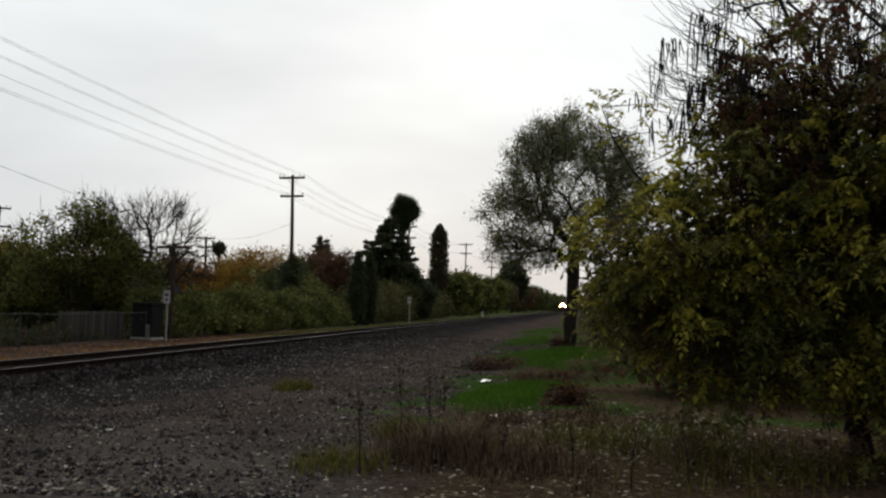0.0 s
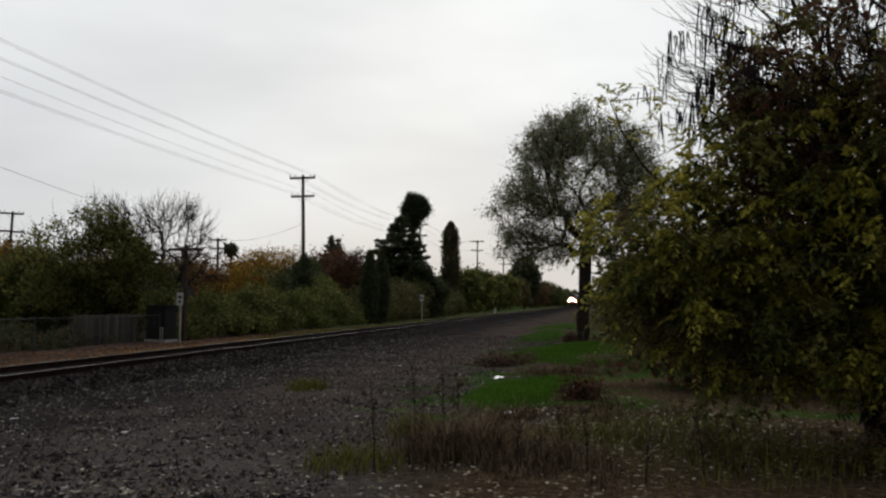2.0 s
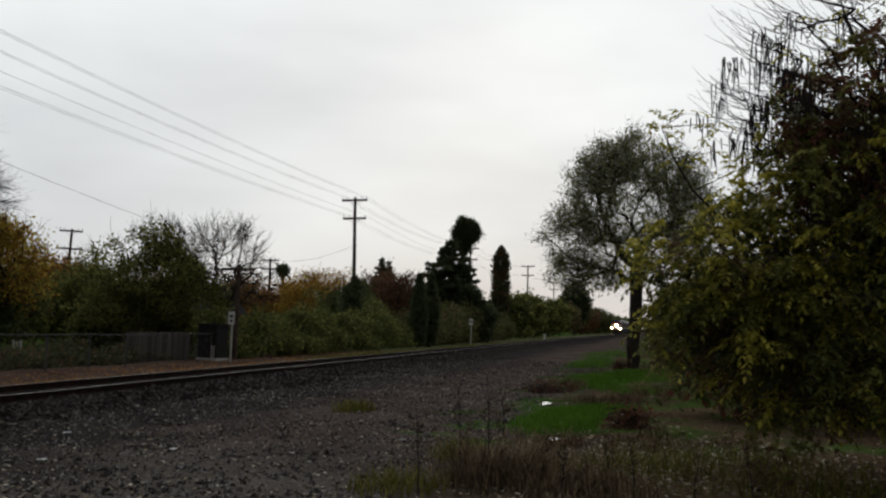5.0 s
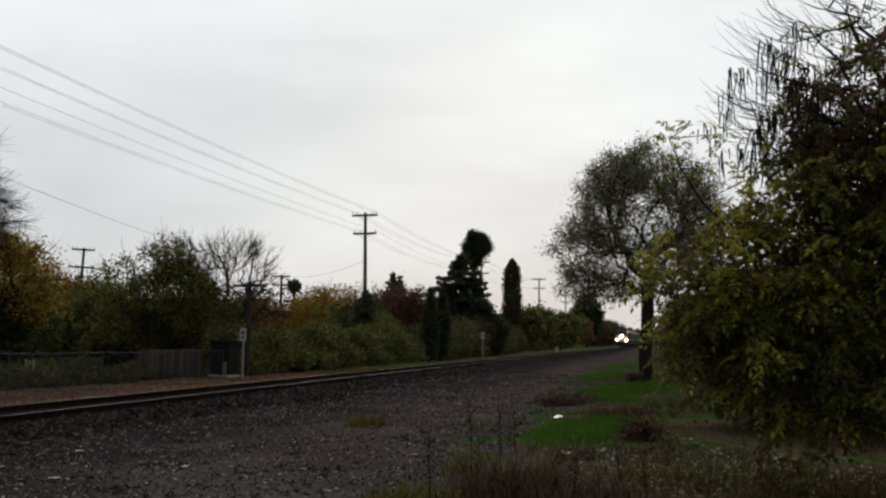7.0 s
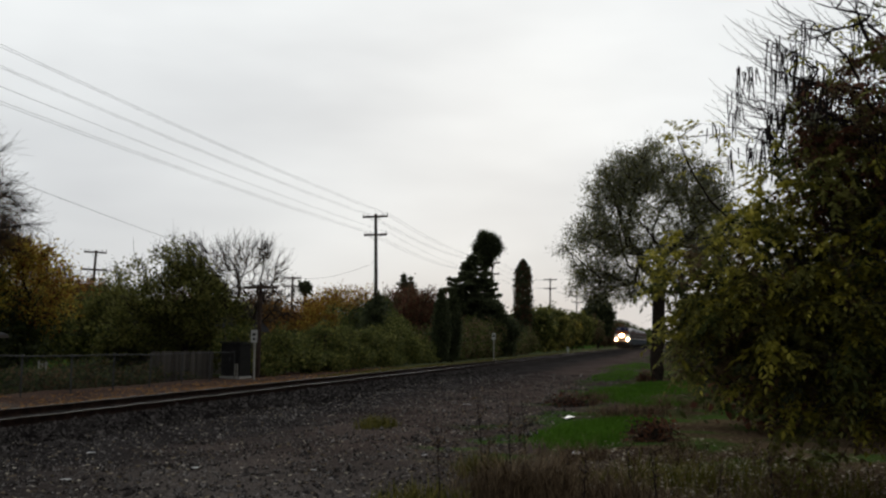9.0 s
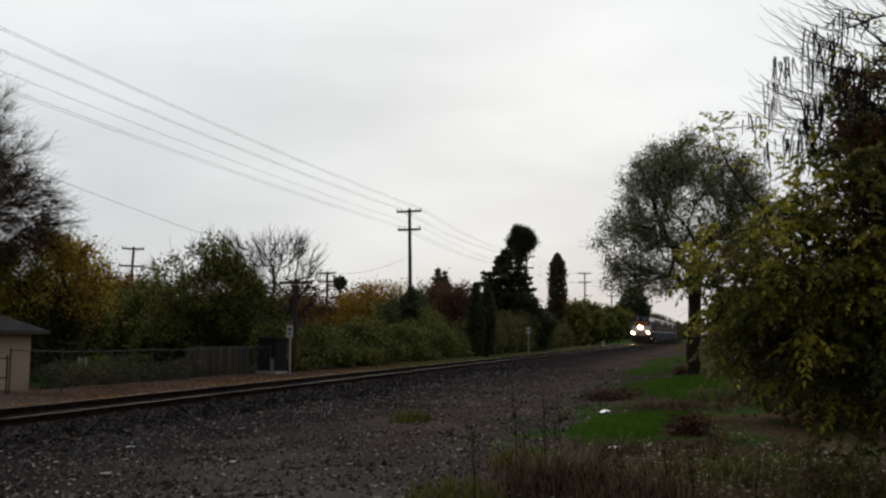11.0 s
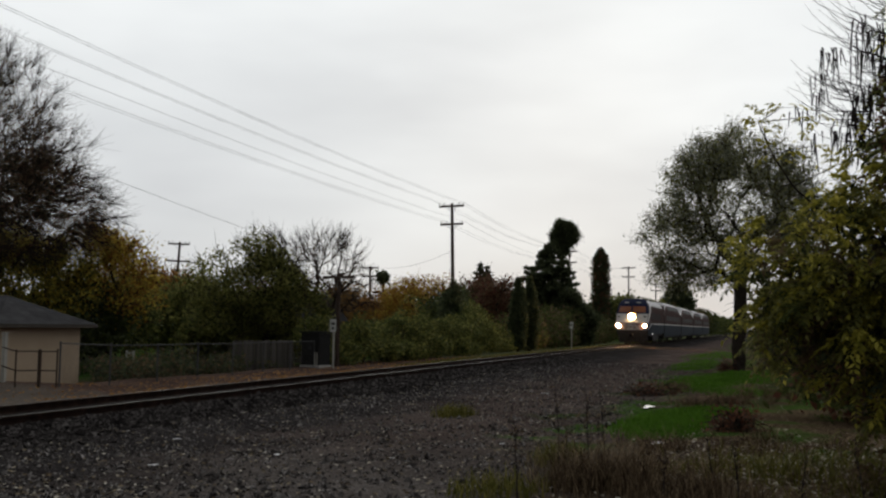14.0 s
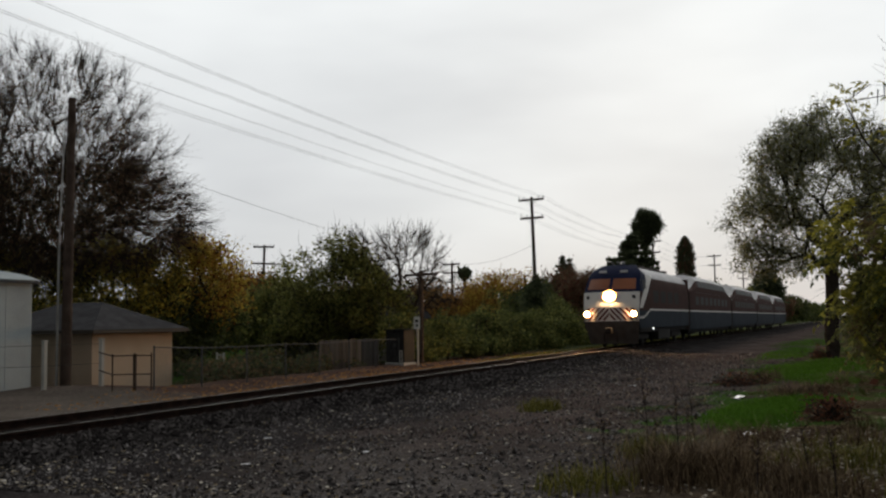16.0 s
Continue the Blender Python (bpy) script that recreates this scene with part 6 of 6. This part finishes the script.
    for side in (-1, 1):
        part("cab_side", body_band("cab_side", front, 3.4, [3.05, 3.4, 3.72, 4.05, 4.35, 4.55], T_NAVY, 0.008, sides=(side,)), ob, "navy cab side")
    for side in (-1, 1):
        part("cab_window", body_band("cab_window", lambda z: 1.6 + (z - 3.2) * 0.4, 2.5, [3.22, 3.5, 3.72], T_GLASS, 0.016, sides=(side,)), ob, "dark cab window")
    part("roof", body_band("roof", lambda z: 3.3, L, [3.9, 4.05, 4.35, 4.55, 4.66], T_SILVER, ny=3), ob, "silver roof")
    for y in (6.5, 9.0, 11.5, 14.0):
        part("roof_fan", mesh_of("roof_fan", *tubes([[0, y, 4.6, 0, y, 4.74, 0.72, 0.7], [0, y, 4.74, 0, y, 4.75, 0.7, 0.05]], 18), T_GREY), ob)
    for y in (4.6, 7.0, 9.4, 11.8):
        for side in (-1, 1):
            part("grille", body_band("grille", lambda z, y=y: y, y + 1.6, [2.5, 3.2], T_BLACK, 0.01, sides=(side,)), ob, "dark side grille")
    part("horn", mesh_of("horn", *tubes([[-0.3, 2.9, 4.66, -0.3, 2.4, 4.76, 0.03, 0.07], [0, 2.9, 4.7, 0, 2.3, 4.8, 0.03, 0.07], [0.3, 2.9, 4.66, 0.3, 2.4, 4.76, 0.03, 0.07]], 8), T_SILVER), ob)
    part("rear_wall", bm_mesh("rear_wall", box_bm(2 * HALF, 0.1, 3.2, (0, L - 0.05, 1.05)), T_MAROON), ob)
    part("underframe", bm_mesh("underframe", box_bm(2.7, L - 1.5, 0.3, (0, L / 2 + 0.5, 0.8), 0.03), T_BLACK), ob)
    part("fuel_tank", bm_mesh("fuel_tank", box_bm(2.8, 4.2, 0.75, (0, L / 2, 0.3), 0.12), T_BLACK), ob)
    part("step_light", disc("step_light", 0.06, 0.01, T_MARKER), ob, m=pose(HALF + 0.02, 4.2, 1.0, 0, 0, 90))
    bogie(ob, 3.3)
    bogie(ob, L - 3.0)
    return ob


def coach(length=25.5):
    """A two-level coach with sloping roof ends; origin at rail level under its front end."""
    ob = thing("passenger_coach", pose(TRACK_X, 80, RAIL_TOP), "two-level passenger coach in maroon and blue with a silver roof", "railway coach", "coaches")

    def flat(z):
        return 0.25
    L = length - 0.25
    part("body", body_band("body", flat, L, [0.75, 1.2, 1.98, 2.02], T_BLUE), ob, "dull blue lower side")
    part("side_stripe", body_band("side_stripe", flat, L, [2.03, 2.13], T_WHITE, 0.006), ob, "thin white line")
    part("body", body_band("body", flat, L, [2.02, 2.6, 3.2, 3.45], T_MAROON), ob, "dark maroon upper side")
    # raised silver roof, sloped at both ends
    vs, fs = [], []
    prof = [(HALF, 3.45), (1.5, 3.95), (1.36, 4.4), (1.0, 4.72), (0.5, 4.86), (0, 4.9)]
    prof = prof + [(-x, z) for x, z in prof[-2::-1]]
    stations = [(0.25, 0.1), (2.0, 0.35), (4.4, 0.96), (length / 2, 1.0), (L - 4.2, 0.96), (L - 1.8, 0.35), (L, 0.1)]
    for y, s in stations:
        vs += [(x, y, 3.45 + (z - 3.45) * s) for x, z in prof]
    m = len(prof)
    for j in range(len(stations) - 1):
        for i in range(m - 1):
            fs.append((j * m + i, j * m + i + 1, (j + 1) * m + i + 1, (j + 1) * m + i))
    shades = [1 if min(i, m - 2 - i) < 2 else 0 for _ in range(len(stations) - 1) for i in range(m - 1)]
    part("roof", mesh_of("roof", vs, fs, [T_SILVER, T_MAROON], shades), ob, "silver roof with sloping ends and maroon flanks")
    for side in (-1, 1):
        for k in range(9):
            y = 4.6 + k * 1.85
            a, b = 1.535, 1.405
            q = [(side * a, y, 3.86), (side * a, y + 1.6, 3.86), (side * b, y + 1.6, 4.32), (side * b, y, 4.32)]
            part("upper_window", mesh_of("upper_window", q if side > 0 else q[::-1], [(0, 1, 2, 3)], T_GLASS), ob, "dark upper window")
    for k in range(8):
        for side in (-1, 1):
            part("window", body_band("window", lambda z, k=k: 3.0 + k * 2.5, 4.6 + k * 2.5, [2.55, 3.15], T_GLASS, 0.008, sides=(side,)), ob, "dark window")
    for y in (0.2, L):
        part("end_wall", bm_mesh("end_wall", box_bm(2 * HALF - 0.1, 0.1, 2.7, (0, y, 0.75), 0.03), T_GREY), ob)
    part("gangway", bm_mesh("gangway", box_bm(1.1, 0.5, 2.1, (0, 0.02, 1.2), 0.04), T_BLACK), ob)
    part("marker_light", disc("marker_light", 0.07, 0.02, T_MARKER), ob, m=pose(HALF - 0.2, 0.13, 3.5))
    part("underframe", bm_mesh("underframe", box_bm(2.6, length - 1.5, 0.4, (0, length / 2, 0.5), 0.05), T_BLACK), ob)
    bogie(ob, 3.2)
    bogie(ob, length - 3.2)
    return ob


loco = locomotive()
first = coach()
coaches = [first] + [copy_thing(first, pose(TRACK_X, 80 + 26 * k, RAIL_TOP)) for k in range(1, 4)]

# where the locomotive's front stands along the line: seconds, metres
RUN = [(0.0, 440.0), (3.0, 373.0), (6.0, 303.0), (9.0, 223.0), (12.0, 147.5), (14.0, 99.9), (15.0, 76.4), (16.0, 53.4)]


def motions():
    """The train rolls nearer along the straight track."""
    for ob, back in [(loco, 0.0)] + [(c, 18.0 + 25.8 * k) for k, c in enumerate(coaches)]:
        walk(ob, [(t, pose(TRACK_X, y + back, RAIL_TOP)) for t, y in RUN])


motions()
